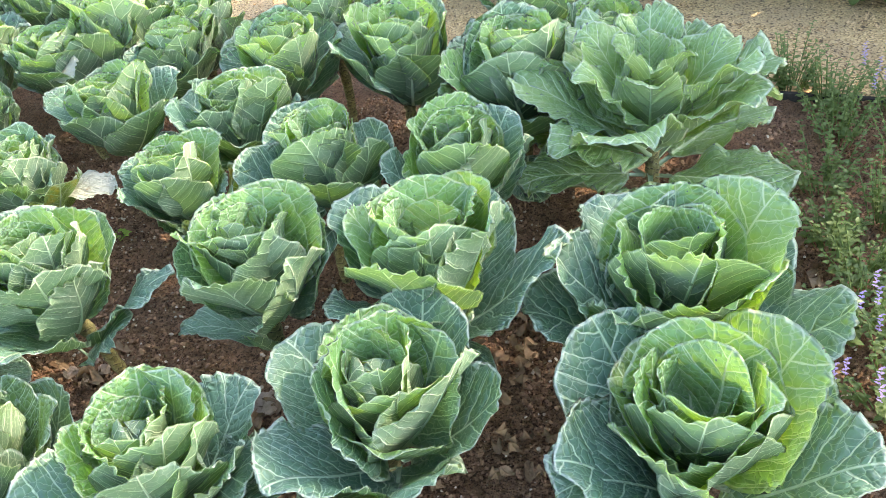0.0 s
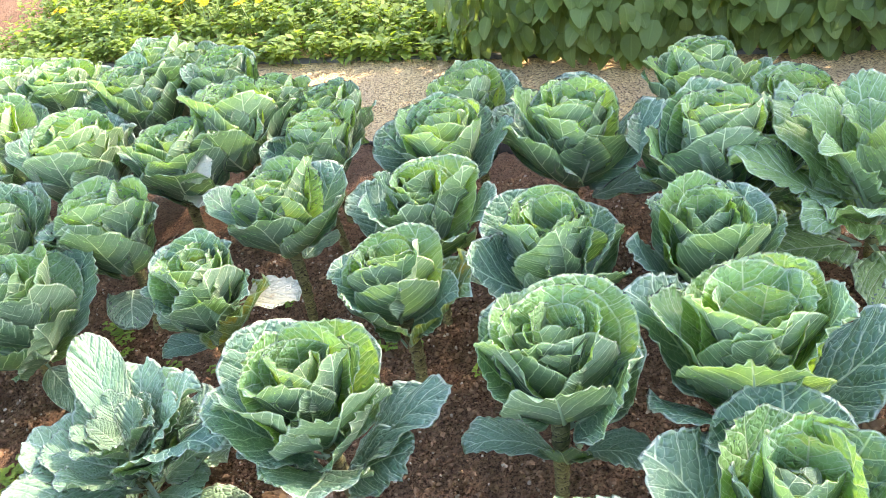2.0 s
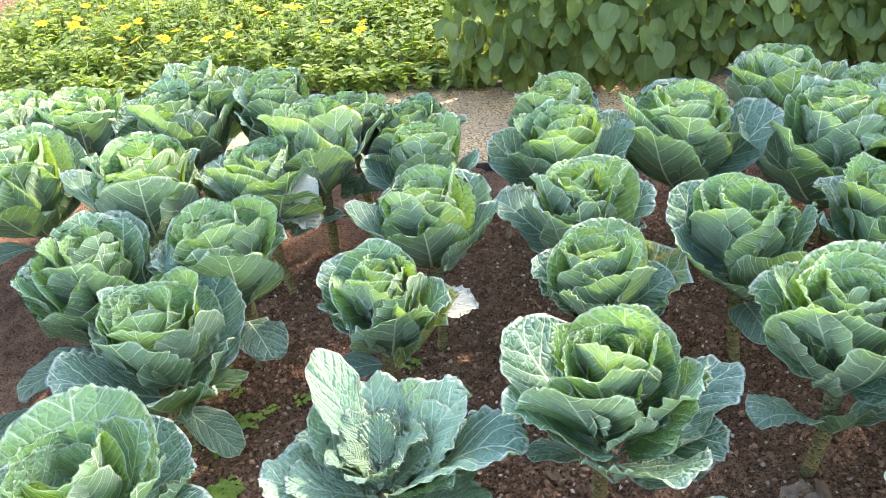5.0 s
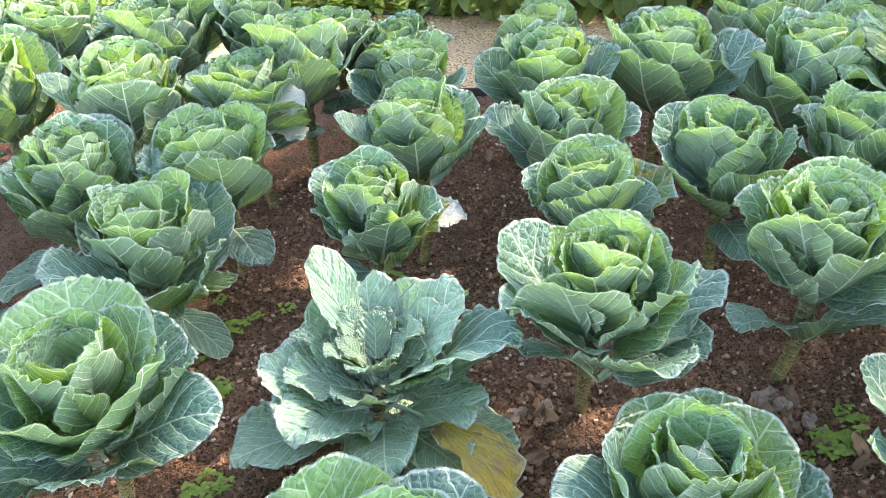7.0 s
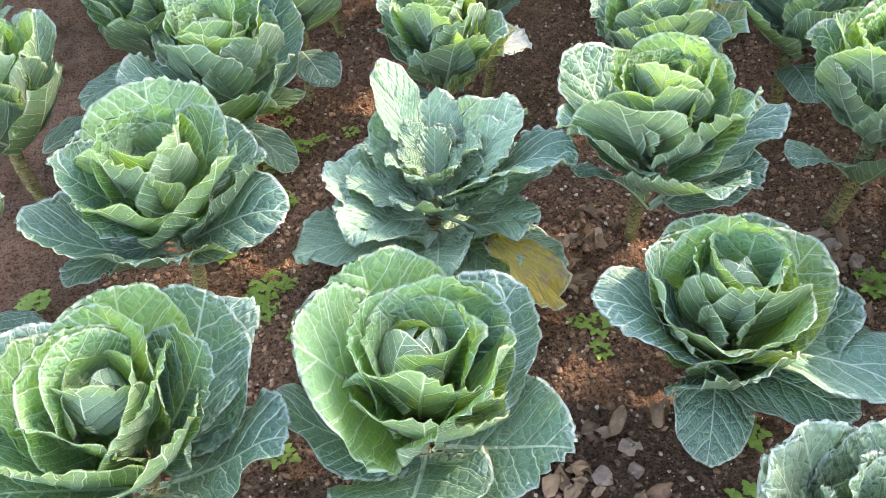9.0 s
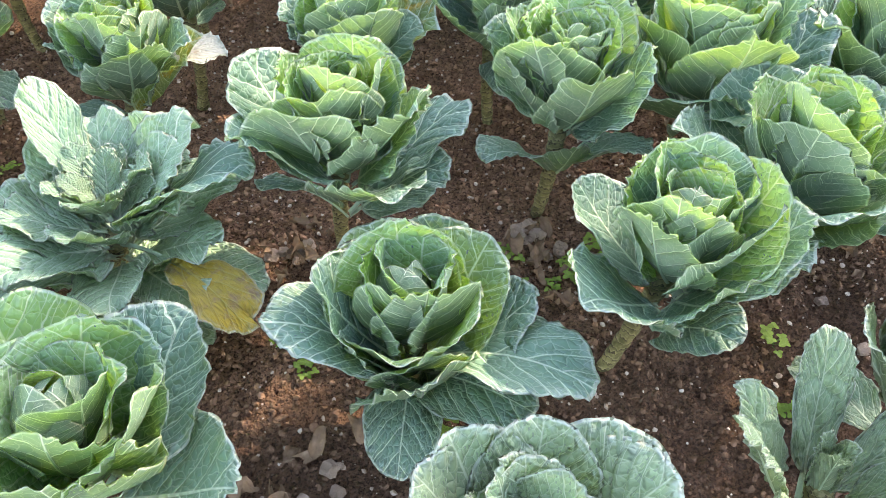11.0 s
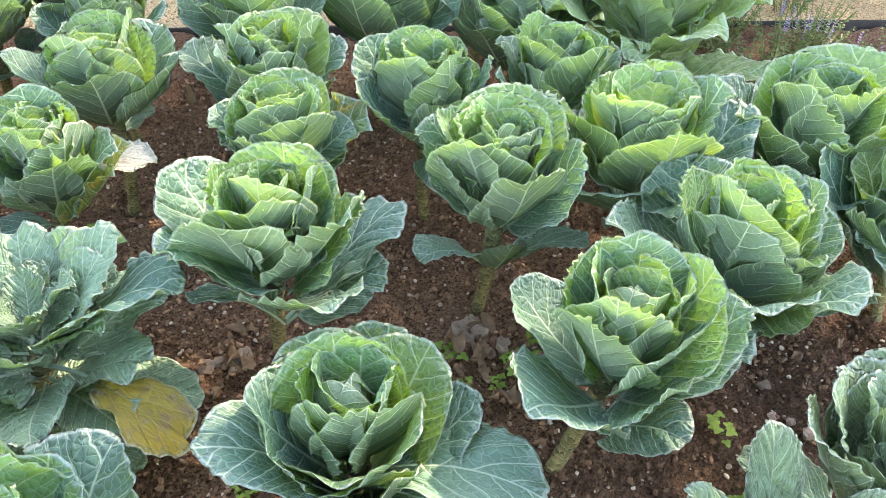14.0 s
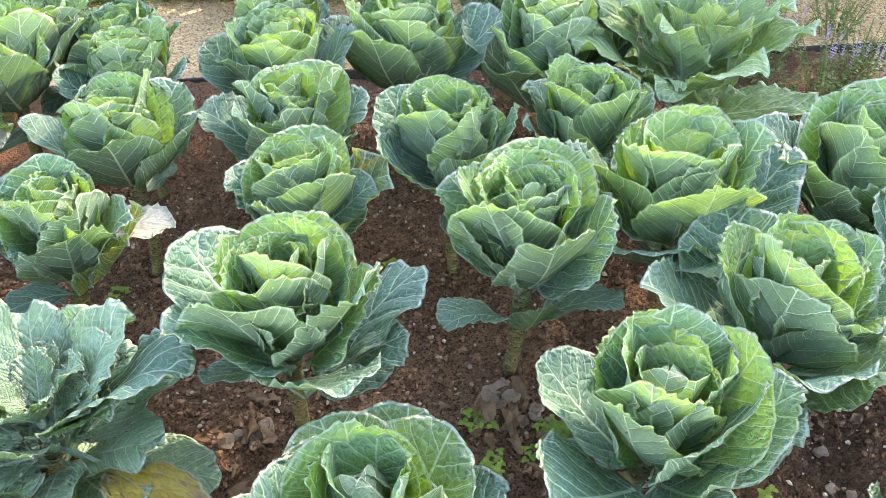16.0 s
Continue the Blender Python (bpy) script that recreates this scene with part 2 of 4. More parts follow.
M_FADED = leaf_material("half_yellow_leaf", (0.12, 0.24, 0.10), (0.2, 0.32, 0.1), VEIN, (0.4, 0.5, 0.06), 0.34, blotch=0.42,
                        blotch_colour=(0.6, 0.38, 0.05))
M_PALE = leaf_material("bleached_leaf", (0.56, 0.57, 0.48), (0.70, 0.70, 0.60), (0.6, 0.6, 0.45), (0.5, 0.5, 0.3), 0.2, blotch=0.3,
                       blotch_colour=(0.42, 0.32, 0.2))
M_RIB = grain("leaf_rib", (0.30, 0.42, 0.28), (0.42, 0.54, 0.38), 30.0, 0.45, 120.0, 0.001)


def stem_material():
    """Woody stem with pale and dark rings where leaves have dropped."""
    n = Nodes("scarred_stem")
    ob = n.coords("Object")
    z = n.add("ShaderNodeSeparateXYZ", Vector=ob).outputs[2]
    band = n.math("FRACT", n.math("ADD", n.math("MULTIPLY", z, 62.0), n.math("MULTIPLY", n.noise(ob, 60.0, 2.0), 2.4)))
    col = n.mix(n.step(n.noise(ob, 35.0, 4.0), 0.35, 0.65), rgb(0.13, 0.125, 0.05), rgb(0.27, 0.25, 0.11))
    col = n.mix(n.step(band, 0.75, 0.95), col, rgb(0.06, 0.045, 0.025))
    col = n.mix(n.math("MULTIPLY", n.step(band, 0.35, 0.1), 0.5), col, rgb(0.42, 0.38, 0.20))
    n.put(n.bsdf.inputs["Base Color"], col)
    n.bsdf.inputs["Roughness"].default_value = 0.8
    n.bump(n.math("ADD", band, n.noise(ob, 150.0, 4.0)), 0.8, 0.004)
    return n.mat


M_SCAR = stem_material()
M_TWIG = grain("twig", (0.06, 0.045, 0.03), (0.14, 0.10, 0.06), 20.0, 0.85, 90.0, 0.003)
M_GREENSTEM = grain("green_stem", (0.10, 0.16, 0.05), (0.18, 0.26, 0.08), 20.0, 0.6, 90.0, 0.002)
M_DRY = grain("dry_leaf", (0.13, 0.075, 0.045), (0.38, 0.26, 0.165), 14.0, 0.8, 80.0, 0.003, island=0.6)
M_CLOD = grain("soil_clod", (0.15, 0.085, 0.055), (0.50, 0.30, 0.19), 30.0, 0.95, 160.0, 0.006, 0.1, island=0.6, near_dark=True)
M_LUMP = grain("dry_clay", (0.30, 0.21, 0.16), (0.58, 0.45, 0.36), 25.0, 0.95, 90.0, 0.006, 0.15, island=0.4)
M_STONE = grain("pale_stone", (0.30, 0.20, 0.14), (0.72, 0.62, 0.50), 40.0, 0.8, 160.0, 0.002, island=0.7)
M_GRAVEL = grain("gravel_stone", (0.32, 0.19, 0.09), (0.82, 0.58, 0.33), 30.0, 0.85, 120.0, 0.002, island=0.75)
M_BOARD = grain("dark_edging", (0.02, 0.018, 0.016), (0.06, 0.05, 0.045), 12.0, 0.7, 60.0, 0.002)
M_KERB = grain("grey_edging", (0.06, 0.065, 0.06), (0.13, 0.13, 0.12), 8.0, 0.75, 60.0, 0.002)
M_HEDGE = simple_leaf("hedge_leaf", (0.055, 0.10, 0.03), (0.17, 0.245, 0.075), (0.32, 0.44, 0.06), 0.28)
M_BED = simple_leaf("flower_bed_leaf", (0.095, 0.15, 0.05), (0.24, 0.32, 0.10), (0.40, 0.58, 0.05), 0.36)
M_WEED = simple_leaf("weed_leaf", (0.060, 0.105, 0.035), (0.16, 0.22, 0.085), (0.26, 0.40, 0.06), 0.26)
M_SEEDLING = simple_leaf("seedling_leaf", (0.14, 0.25, 0.05), (0.30, 0.44, 0.10), (0.45, 0.65, 0.06), 0.3)
M_PETAL = simple_leaf("yellow_petal", (0.75, 0.48, 0.01), (0.85, 0.6, 0.02), (0.8, 0.55, 0.02), 0.3)
M_DISC = grain("flower_disc", (0.5, 0.25, 0.01), (0.65, 0.38, 0.02), 80.0, 0.8, 300.0, 0.002)
M_PURPLE = simple_leaf("purple_petal", (0.30, 0.22, 0.48), (0.45, 0.38, 0.62), (0.4, 0.3, 0.6), 0.3)


def soil_material():
    n = Nodes("garden_soil")
    ob = n.coords("Object")
    big = n.step(n.noise(ob, 2.2, 4.0), 0.35, 0.65)
    mid = n.noise(ob, 24.0, 5.0, 0.65)
    crumbs = n.voronoi(ob, 150.0)
    col = n.mix(big, rgb(0.33, 0.185, 0.115), rgb(0.45, 0.265, 0.17))
    col = n.mix(n.step(mid, 0.4, 0.75), col, rgb(0.24, 0.135, 0.085))
    col = n.mix(n.math("MULTIPLY", n.step(n.noise(ob, 120.0, 4.0, 0.75), 0.48, 0.6), 0.75), col, rgb(0.06, 0.034, 0.025))
    grit = n.voronoi(ob, 95.0, "F1", "Color")
    sep = n.add("ShaderNodeSeparateXYZ", Vector=grit)
    pale = n.math("MULTIPLY", n.step(sep.outputs[0], 0.93, 0.97), n.step(n.voronoi(ob, 95.0), 0.42, 0.3))
    col = n.mix(n.math("MULTIPLY", pale, 0.8), col, rgb(0.36, 0.27, 0.19))
    col = near_dark_soil(n, ob, col)
    n.put(n.bsdf.inputs["Base Color"], col)
    n.bsdf.inputs["Roughness"].default_value = 0.95
    n.bsdf.inputs["Specular IOR Level"].default_value = 0.15
    grit_fine = n.noise(ob, 190.0, 5.0, 0.75)
    h = n.math("ADD", n.math("ADD", n.math("MULTIPLY", mid, 1.2), n.math("MULTIPLY", crumbs, -0.9)), n.math("MULTIPLY", grit_fine, 0.9))
    n.bump(h, 1.0, 0.026)
    return n.mat


def gravel_material():
    n = Nodes("gravel_bed")
    ob = n.coords("Object")
    cell = n.voronoi(ob, 105.0, "F1", "Color")
    sep = n.add("ShaderNodeSeparateXYZ", Vector=cell)
    d = n.voronoi(ob, 105.0)
    col = n.mix(sep.outputs[0], rgb(0.44, 0.27, 0.12), rgb(0.84, 0.60, 0.31))
    col = n.mix(n.step(n.noise(ob, 3.0, 4.0), 0.4, 0.7), col, rgb(0.50, 0.34, 0.19))
    col = n.mix(n.step(d, 0.5, 0.85), col, rgb(0.14, 0.09, 0.05))
    n.put(n.bsdf.inputs["Base Color"], col)
    n.bsdf.inputs["Roughness"].default_value = 0.9
    n.bump(n.math("MULTIPLY", d, -1.0), 0.7, 0.005)
    return n.mat


M_SOIL, M_PATH = soil_material(), gravel_material()

# ---------------------------------------------------------------- mesh helpers


def mesh_of(name, verts, faces, mats, uvs=None, slots=None, smooth=True):
    me = bpy.data.meshes.new(name)
    me.from_pydata([tuple(v) for v in verts], [], faces)
    for m in mats:
        me.materials.append(m)
    if smooth:
        me.polygons.foreach_set("use_smooth", [True] * len(me.polygons))
    if slots is not None:
        me.polygons.foreach_set("material_index", slots)
    if uvs is not None:
        layer = me.uv_layers.new(name="UVMap")
        idx = np.empty(len(me.loops), dtype=np.int32)
        me.loops.foreach_get("vertex_index", idx)
        layer.data.foreach_set("uv", np.asarray(uvs, dtype=np.float32)[idx].ravel())
    me.update()
    return me


def thing(name, x, y, z, label, category, group="", kind=""):
    ob = new(name)
    ob.empty_display_size = 0.05
    ob.matrix_basis = pose(x, y, z)
    return tagged(ob, label, category, group, kind)


def part(name, me, parent, m=None, label=""):
    ob = new(name, me)
    ob.parent = parent
    if m is not None:
        ob.matrix_basis = m
    return tagged(ob, label) if label else ob


def grid_faces(nu, nv, off=0):
    return [(off + j * nu + i, off + j * nu + i + 1, off + (j + 1) * nu + i + 1, off + (j + 1) * nu + i)
            for j in range(nv - 1) for i in range(nu - 1)]


def tube(path, radii, sides=7, cap=True):
    """Vertices and faces of a tapered tube along a path of points."""
    verts, faces = [], []
    pts = [Vector(p) for p in path]
    for k, p in enumerate(pts):
        d = (pts[min(k + 1, len(pts) - 1)] - pts[max(k - 1, 0)]).normalized()
        sx = d.orthogonal().normalized() if abs(d.z) < 0.9 else Vector((1, 0, 0)).cross(d).normalized()
        sy = d.cross(sx)
        for i in range(sides):
            a = 2 * math.pi * i / sides
            verts.append(p + (sx * math.cos(a) + sy * math.sin(a)) * radii[k])
    for k in range(len(pts) - 1):
        for i in range(sides):
            j = (i + 1) % sides
            faces.append((k * sides + i, k * sides + j, (k + 1) * sides + j, (k + 1) * sides + i))
    if cap:
        faces.append(tuple(range((len(pts) - 1) * sides, len(pts) * sides)))
    return verts, faces


RIBS = {}      # the raised midrib under each leaf shape
TIPS = {}      # where each leaf shape ends, seen from its foot


def leaf_mesh(name, seed, mat, L=0.33, W=0.33, e0=35.0, e1=65.0, cup=0.7, ruffle=0.008, blister=0.004, neck=0.05,
              curl=25.0, roll=0.0, lobes=0.0, sweep=0.0, laterals=6.0, na=64, rib=1.0, pucker=0.004, point=0.0, under=None, wide=0.56):
    """One broad leaf from its foot at the origin, growing along +x and up; its upper face looks inward.
    A skin of two faces that meet in the rim; curl bends the tip back, roll the side margins."""
    rnd = np.random.RandomState(seed)
    ph = rnd.rand(12) * 6.283
    rings = np.array([0.0, 0.22, 0.42, 0.58, 0.71, 0.81, 0.89, 0.95, 1.0] if na > 40 else [0.0, 0.3, 0.55, 0.76, 0.91, 1.0])
    phi = np.linspace(0.0, 2 * np.pi, na, endpoint=False)
    c, sn = np.cos(phi), np.sin(phi)
    edge_p = np.where(c > 0, (1 - wide) * c, (wide - neck) * c)
    edge_q = W / 2 * sn * np.where(c > 0, 1 - 0.45 * point * c ** 2, np.abs(sn) ** 0.35)
    wav = 0.35 * np.sin(3 * phi + ph[0]) + 0.5 * np.sin(7 * phi + ph[1]) + 0.5 * np.sin(11 * phi + ph[2]) + 0.18 * np.sin(17 * phi + ph[3]) + (0.22 * np.sin(29 * phi + ph[5]) if na > 90 else 0.0)
    edge = 1.0 + (0.020 + 0.6 * lobes) * wav * np.clip(c + 1.0, 0, 1)
    RHO, _ = np.meshgrid(rings, phi, indexing="ij")
    PHI = np.ones_like(RHO) * phi
    P = wide + RHO * (edge_p * edge)
    Q = RHO * (edge_q * edge)
    P = np.clip(P, 0.0, 1.06)
    # the midrib's curve
    v = np.linspace(0.0, 1.08, 60)
    ang = np.radians(e0 + (e1 - e0) * np.minimum(v, 1) ** 1.2 - curl * np.clip((v - 0.62) / 0.38, 0, 1) ** 1.6)
    dv = L * np.diff(v)
    cx = np.concatenate([[0], np.cumsum(np.cos(ang[:-1]) * dv)])
    cz = np.concatenate([[0], np.cumsum(np.sin(ang[:-1]) * dv)])
    X0, Z0, AN = np.interp(P, v, cx), np.interp(P, v, cz), np.interp(P, v, ang)
    # cupped across the midrib
    cupv = cup * (0.5 + 0.5 * np.clip(P * 1.6, 0, 1))
    Rc = (W / 2) / np.maximum(cupv, 0.05)
    lat = Rc * np.sin(Q / Rc)
    nrm = Rc * (1 - np.cos(Q / Rc))
    A = np.abs(Q) / (W / 2)
    upper = np.clip((P - 0.25) / 0.4, 0, 1)
    lobe = np.where(Q > 0, ph[4], ph[5])
    amt = 0.6 + 0.4 * np.sin(lobe)
    nrm -= roll * amt * upper * np.clip((A - 0.35) / 0.65, 0, 1.2) ** 2
    # margin: slow waves, then puckers of a few centimetres
    start = np.clip((P - 0.10) / 0.25, 0, 1)
    slow = np.sin(4 * PHI + ph[6]) + 0.8 * np.sin(7 * PHI + ph[7]) + 0.5 * np.sin(10 * PHI + ph[8])
    nrm += ruffle * start * RHO ** 4 * slow
    m = 25 if na > 90 else 17 if na > 40 else 8
    mod = 0.55 + 0.45 * np.sin(3 * PHI + ph[9])
    nrm += pucker * start * RHO ** 7 * mod * (np.sin(m * PHI + 2.2 * np.sin(2 * PHI + ph[10])) + 0.7 * np.sin((m + 5) * PHI + ph[11]))
    # quilting between the side veins
    q = laterals * (P - 0.34 * A - 0.12 * A ** 2) + 0.43 * (Q > 0)
    body = np.clip(P * 4 - 0.3, 0, 1) * np.clip(A * 6, 0, 1) * np.clip((1.0 - RHO) * 6, 0, 1)
    nrm += blister * body * (np.abs(np.sin(np.pi * q)) ** 0.7 - 0.5)
    nrm += 0.006 * np.sin(Q / W * 6 + ph[6]) * np.sin(P * 7 + ph[7]) * body
    nrm += 0.10 * np.abs(Q) * np.clip(1 - P, 0, 1)
    X = X0 - nrm * np.sin(AN)
    Y = lat + sweep * P ** 2
    Z = Z0 + nrm * np.cos(AN)
    grid = np.stack([X, Y, Z], -1)
    nr = len(rings)
    up = np.stack([-np.sin(AN), np.zeros_like(AN), np.cos(AN)], -1)
    d1 = np.gradient(grid, axis=0)
    d2 = np.roll(grid, -1, axis=1) - np.roll(grid, 1, axis=1)
    nn = np.cross(d1, d2)
    nn[0] = up[0]
    nn /= np.linalg.norm(nn, axis=-1, keepdims=True) + 1e-9
    nn *= np.sign(np.sum(nn[nr // 2] * up[nr // 2]))
    uvs = np.stack([Q / W + 0.5, np.clip(P, 0, 1)], -1)

    def skin_faces(ids, flip):
        fs = []
        for j in range(na):
            k = (j + 1) % na
            fs.append((ids[0], ids[1 + j], ids[1 + k]))
            for r in range(nr - 2):
                a0, b0 = 1 + r * na, 1 + (r + 1) * na
                fs.append((ids[a0 + j], ids[b0 + j], ids[b0 + k], ids[a0 + k]))
        return [f[::-1] for f in fs] if flip else fs

    top = np.concatenate([grid[0, :1], grid[1:].reshape(-1, 3)])
    count = len(top)
    uv1 = np.concatenate([uvs[0, :1], uvs[1:].reshape(-1, 2)])
    rim_v = np.abs(PHI / 3.14159 - 1.0)
    uv2 = np.stack([rim_v, RHO], -1)
    uv2 = np.concatenate([uv2[0, :1], uv2[1:].reshape(-1, 2)])
    ids = np.arange(count)
    wrong = np.cross(grid[2, 0] - grid[1, 0], grid[1, 1] - grid[1, 0]).dot(up[1, 0]) < 0
    faces = skin_faces(ids, wrong)
    mats, slots, verts = [mat], [0] * len(faces), top
    if under:
        low = (grid - 0.0014 * nn)[1:-1].reshape(-1, 3)
        verts = np.concatenate([top, (grid[0, :1] - 0.0014 * nn[0, :1]), low])
        inner = count + 1 + np.arange(len(low))
        ids2 = np.concatenate([[count], inner, np.arange(count - na, count)])
        lower = skin_faces(ids2, not wrong)
        faces = faces + lower
        slots = slots + [1] * len(lower)
        mats = [mat, under]
        uv1 = np.concatenate([uv1, uv1[:1], uv1[1:count - na]])
        uv2 = np.concatenate([uv2, uv2[:1], uv2[1:count - na]])
    me = mesh_of(name, verts, faces, mats, uv1, slots)
    layer = me.uv_layers.new(name="rim")
    idx = np.empty(len(me.loops), dtype=np.int32)
    me.loops.foreach_get("vertex_index", idx)
    layer.data.foreach_set("uv", uv2[idx].astype(np.float32).ravel())
    me.uv_layers.active_index = 0
    me.uv_layers[0].active_render = True
    rv, ruv, k = [], [], 10
    for i in range(k):
        t = 0.85 * i / (k - 1)
        x, z, a = np.interp(t, v, cx), np.interp(t, v, cz), np.interp(t, v, ang)
        r = rib * L / 0.33 * (0.0062 * (1 - t) ** 1.6 + 0.0010)
        for j in range(5):
            w = math.pi * j / 4
            yy, hh = r * math.cos(w), -r * 0.9 * math.sin(w) - 0.0006
            rv.append((x - hh * math.sin(a), sweep * t * t + yy, z + hh * math.cos(a)))
            ruv.append((0.5, t))
    RIBS[me.name] = mesh_of("midrib", rv, grid_faces(5, k), [M_RIB], ruv)
    TIPS[me.name] = Vector((np.interp(1.0, v, cx), 0.0, np.interp(1.0, v, cz)))
    return me


def small_leaf(name, mat, L, W, fold=0.25, droop=0.3, pointed=1.0, nu=3, nv=5):
    """A small leaf of few faces: verts, faces and uvs, foot at the origin, along +x."""
    verts, uvs = [], []
    for j in range(nv):
        t = j / (nv - 1)
        hw = W / 2 * math.sin(math.pi * (0.04 + 0.93 * t) ** (0.75 if pointed else 0.85)) ** (1.0 if pointed > 0.5 else 0.6)
        for i in range(nu):
            w = 2 * i / (nu - 1) - 1
            verts.append((L * t * (1 - 0.15 * t * droop), hw * w, fold * hw * abs(w) - droop * L * t * t * 0.5))
            uvs.append((w * 0.5 + 0.5, t))
    return np.array(verts), grid_faces(nu, nv), np.array(uvs)


class Heap:
    """Collects many small pieces into one mesh."""

    def __init__(self):
        self.v, self.f, self.uv, self.s, self.n = [], [], [], [], 0

    def add(self, verts, faces, m=None, uvs=None, slot=0):
        v = np.asarray(verts, dtype=float)
        if m is not None:
            mm = np.array(m)
            v = v @ mm[:3, :3].T + mm[:3, 3]
        self.v.append(v)
        self.f += [tuple(i + self.n for i in f) for f in faces]
        self.s += [slot] * len(faces)
        self.uv.append(np.asarray(uvs) if uvs is not None else np.zeros((len(v), 2)))
        self.n += len(v)

    def mesh(self, name, mats, smooth=True):
        return mesh_of(name, np.concatenate(self.v), self.f, mats, np.concatenate(self.uv), self.s, smooth)


def pebble(rnd, detail=1):
    bm = bmesh.new()
    bmesh.ops.create_icosphere(bm, subdivisions=detail, radius=1.0)
    k = rnd.rand(3) * 5
    for w in bm.verts:
        w.co *= 0.85 + 0.75 * noise.noise(w.co * 1.3 + Vector(k))
        w.co.z *= 0.6
    v = np.array([w.co[:] for w in bm.verts])
    bm.verts.index_update()
    f = [tuple(w.index for w in p.verts) for p in bm.faces]
    bm.free()
    return v, f


def turn(az, tilt=0.0, roll=0.0):
    """Azimuth in degrees round z, then a tilt up round y and a roll round the leaf's own axis."""
    return Euler((0, 0, radians(az))).to_matrix().to_4x4() @ Euler((0, radians(-tilt), 0)).to_matrix().to_4x4() @ Euler((radians(roll), 0, 0)).to_matrix().to_4x4()


# ---------------------------------------------------------------- ground
ALONG, ACROSS = Vector((0.917, -0.399, 0.0)), Vector((0.399, 0.917, 0.0))   # along the edging board, and away from the camera
BOARD, KERB, HEDGE = 3.08, 4.10, 3.90                                       # distances across


def at(s, d, z=0.0):
    return ALONG * s + ACROSS * d + Vector((0, 0, z))


def axis(lo, hi, step, far):
    mid = np.arange(lo, hi, step)
    out = [step * 2]
    while sum(out) < far:
        out.append(out[-1] * 1.45)
    c = np.cumsum(out)
    return np.concatenate([lo - c[::-1], mid, mid[-1] + c])


def swell(X, Y):
    """Height of the tilled soil, without its finest crumbs."""
    rnd = np.random.RandomState(3)
    Z = np.zeros_like(X)
    for k in range(46):
        wl = 0.035 * 1.11 ** k if k < 30 else 0.9 + 0.05 * k
        a, p = rnd.rand() * 6.283, rnd.rand() * 6.283
        Z = Z + 0.0034 * min(1.0, (wl / 0.3)) ** 0.75 * np.sin((X * math.cos(a) + Y * math.sin(a)) * 6.283 / wl + p)
    return Z


def soil_z(x, y):
    return float(swell(np.array([x]), np.array([y]))[0])


def ground():
    xs, ys = axis(-3.2, 1.9, 0.018, 400.0), axis(-0.2, 4.6, 0.018, 400.0)
    X, Y = np.meshgrid(xs, ys, indexing="xy")
    Z = swell(X, Y)
    rnd = np.random.RandomState(4)
    fine = rnd.rand(*Z.shape) - 0.5
    inside = (X > -3.2) & (X < 1.9) & (Y > -0.2) & (Y < 4.6)
    Z += fine * 0.011 * inside
    far = np.clip(np.maximum(np.abs(X + 0.6) - 3.0, np.abs(Y - 2.2) - 3.0) / 4.0, 0, 1)
    Z = Z * (1 - far)
    s = X * ALONG.x + Y * ALONG.y
    d = X * ACROSS.x + Y * ACROSS.y
    Z -= 0.05 * ((d > BOARD) & (far < 0.2))
    verts = np.stack([X, Y, Z], -1).reshape(-1, 3)
    me = mesh_of("ground", verts, grid_faces(len(xs), len(ys)), [M_SOIL])
    tagged(new("ground", me), "dark reddish-brown tilled garden soil", "soil", kind="structure")


ground()


def strip(name, s0, s1, d0, d1, z, step, mat, label, category):
    S, D = np.meshgrid(np.arange(s0, s1, step), np.arange(d0, d1 + step * 0.5, step), indexing="xy")
    rnd = np.random.RandomState(8)
    Zz = z + (rnd.rand(*S.shape) - 0.5) * 0.008 + 0.006 * np.sin(S * 5.1) * np.sin(D * 4.3)
    verts = np.stack([S * ALONG.x + D * ACROSS.x, S * ALONG.y + D * ACROSS.y, Zz], -1).reshape(-1, 3)
    return tagged(new(name, mesh_of(name, verts, grid_faces(S.shape[1], S.shape[0]), [mat])), label, category, kind="structure")


strip("path", -5.0, 5.0, BOARD + 0.01, KERB + 0.9, 0.012, 0.03, M_PATH, "gravel path of small tan stones", "path")


def bar(name, s0, s1, d, w, z0, z1, mat, label, category):
    """A long edging strip with a softened top, slightly wavy."""
    h = Heap()
    n = 60
    prof = [(-w / 2, z0), (-w / 2, z1 - 0.004), (-w / 4, z1), (w / 4, z1), (w / 2, z1 - 0.004), (w / 2, z0)]
    vs = []
    for k in range(n):
        s = s0 + (s1 - s0) * k / (n - 1)
        for a, b in prof:
            p = at(s, d + a + 0.006 * math.sin(s * 2.3), b + (0.003 * math.sin(s * 3.1) if b > z0 else 0))
            vs.append(p[:])
    h.add(vs, grid_faces(len(prof), n))
    ob = new(name, h.mesh(name, [mat]))
    return tagged(ob, label, category, kind="structure")


bar("trim", -5.0, 4.6, BOARD, 0.018, -0.06, 0.035, M_BOARD, "dark plastic edging between soil and gravel", "edging")
bar("trim_far", -5.0, 4.6, KERB, 0.035, -0.05, 0.032, M_KERB, "grey edging strip at the foot of the planting", "edging")


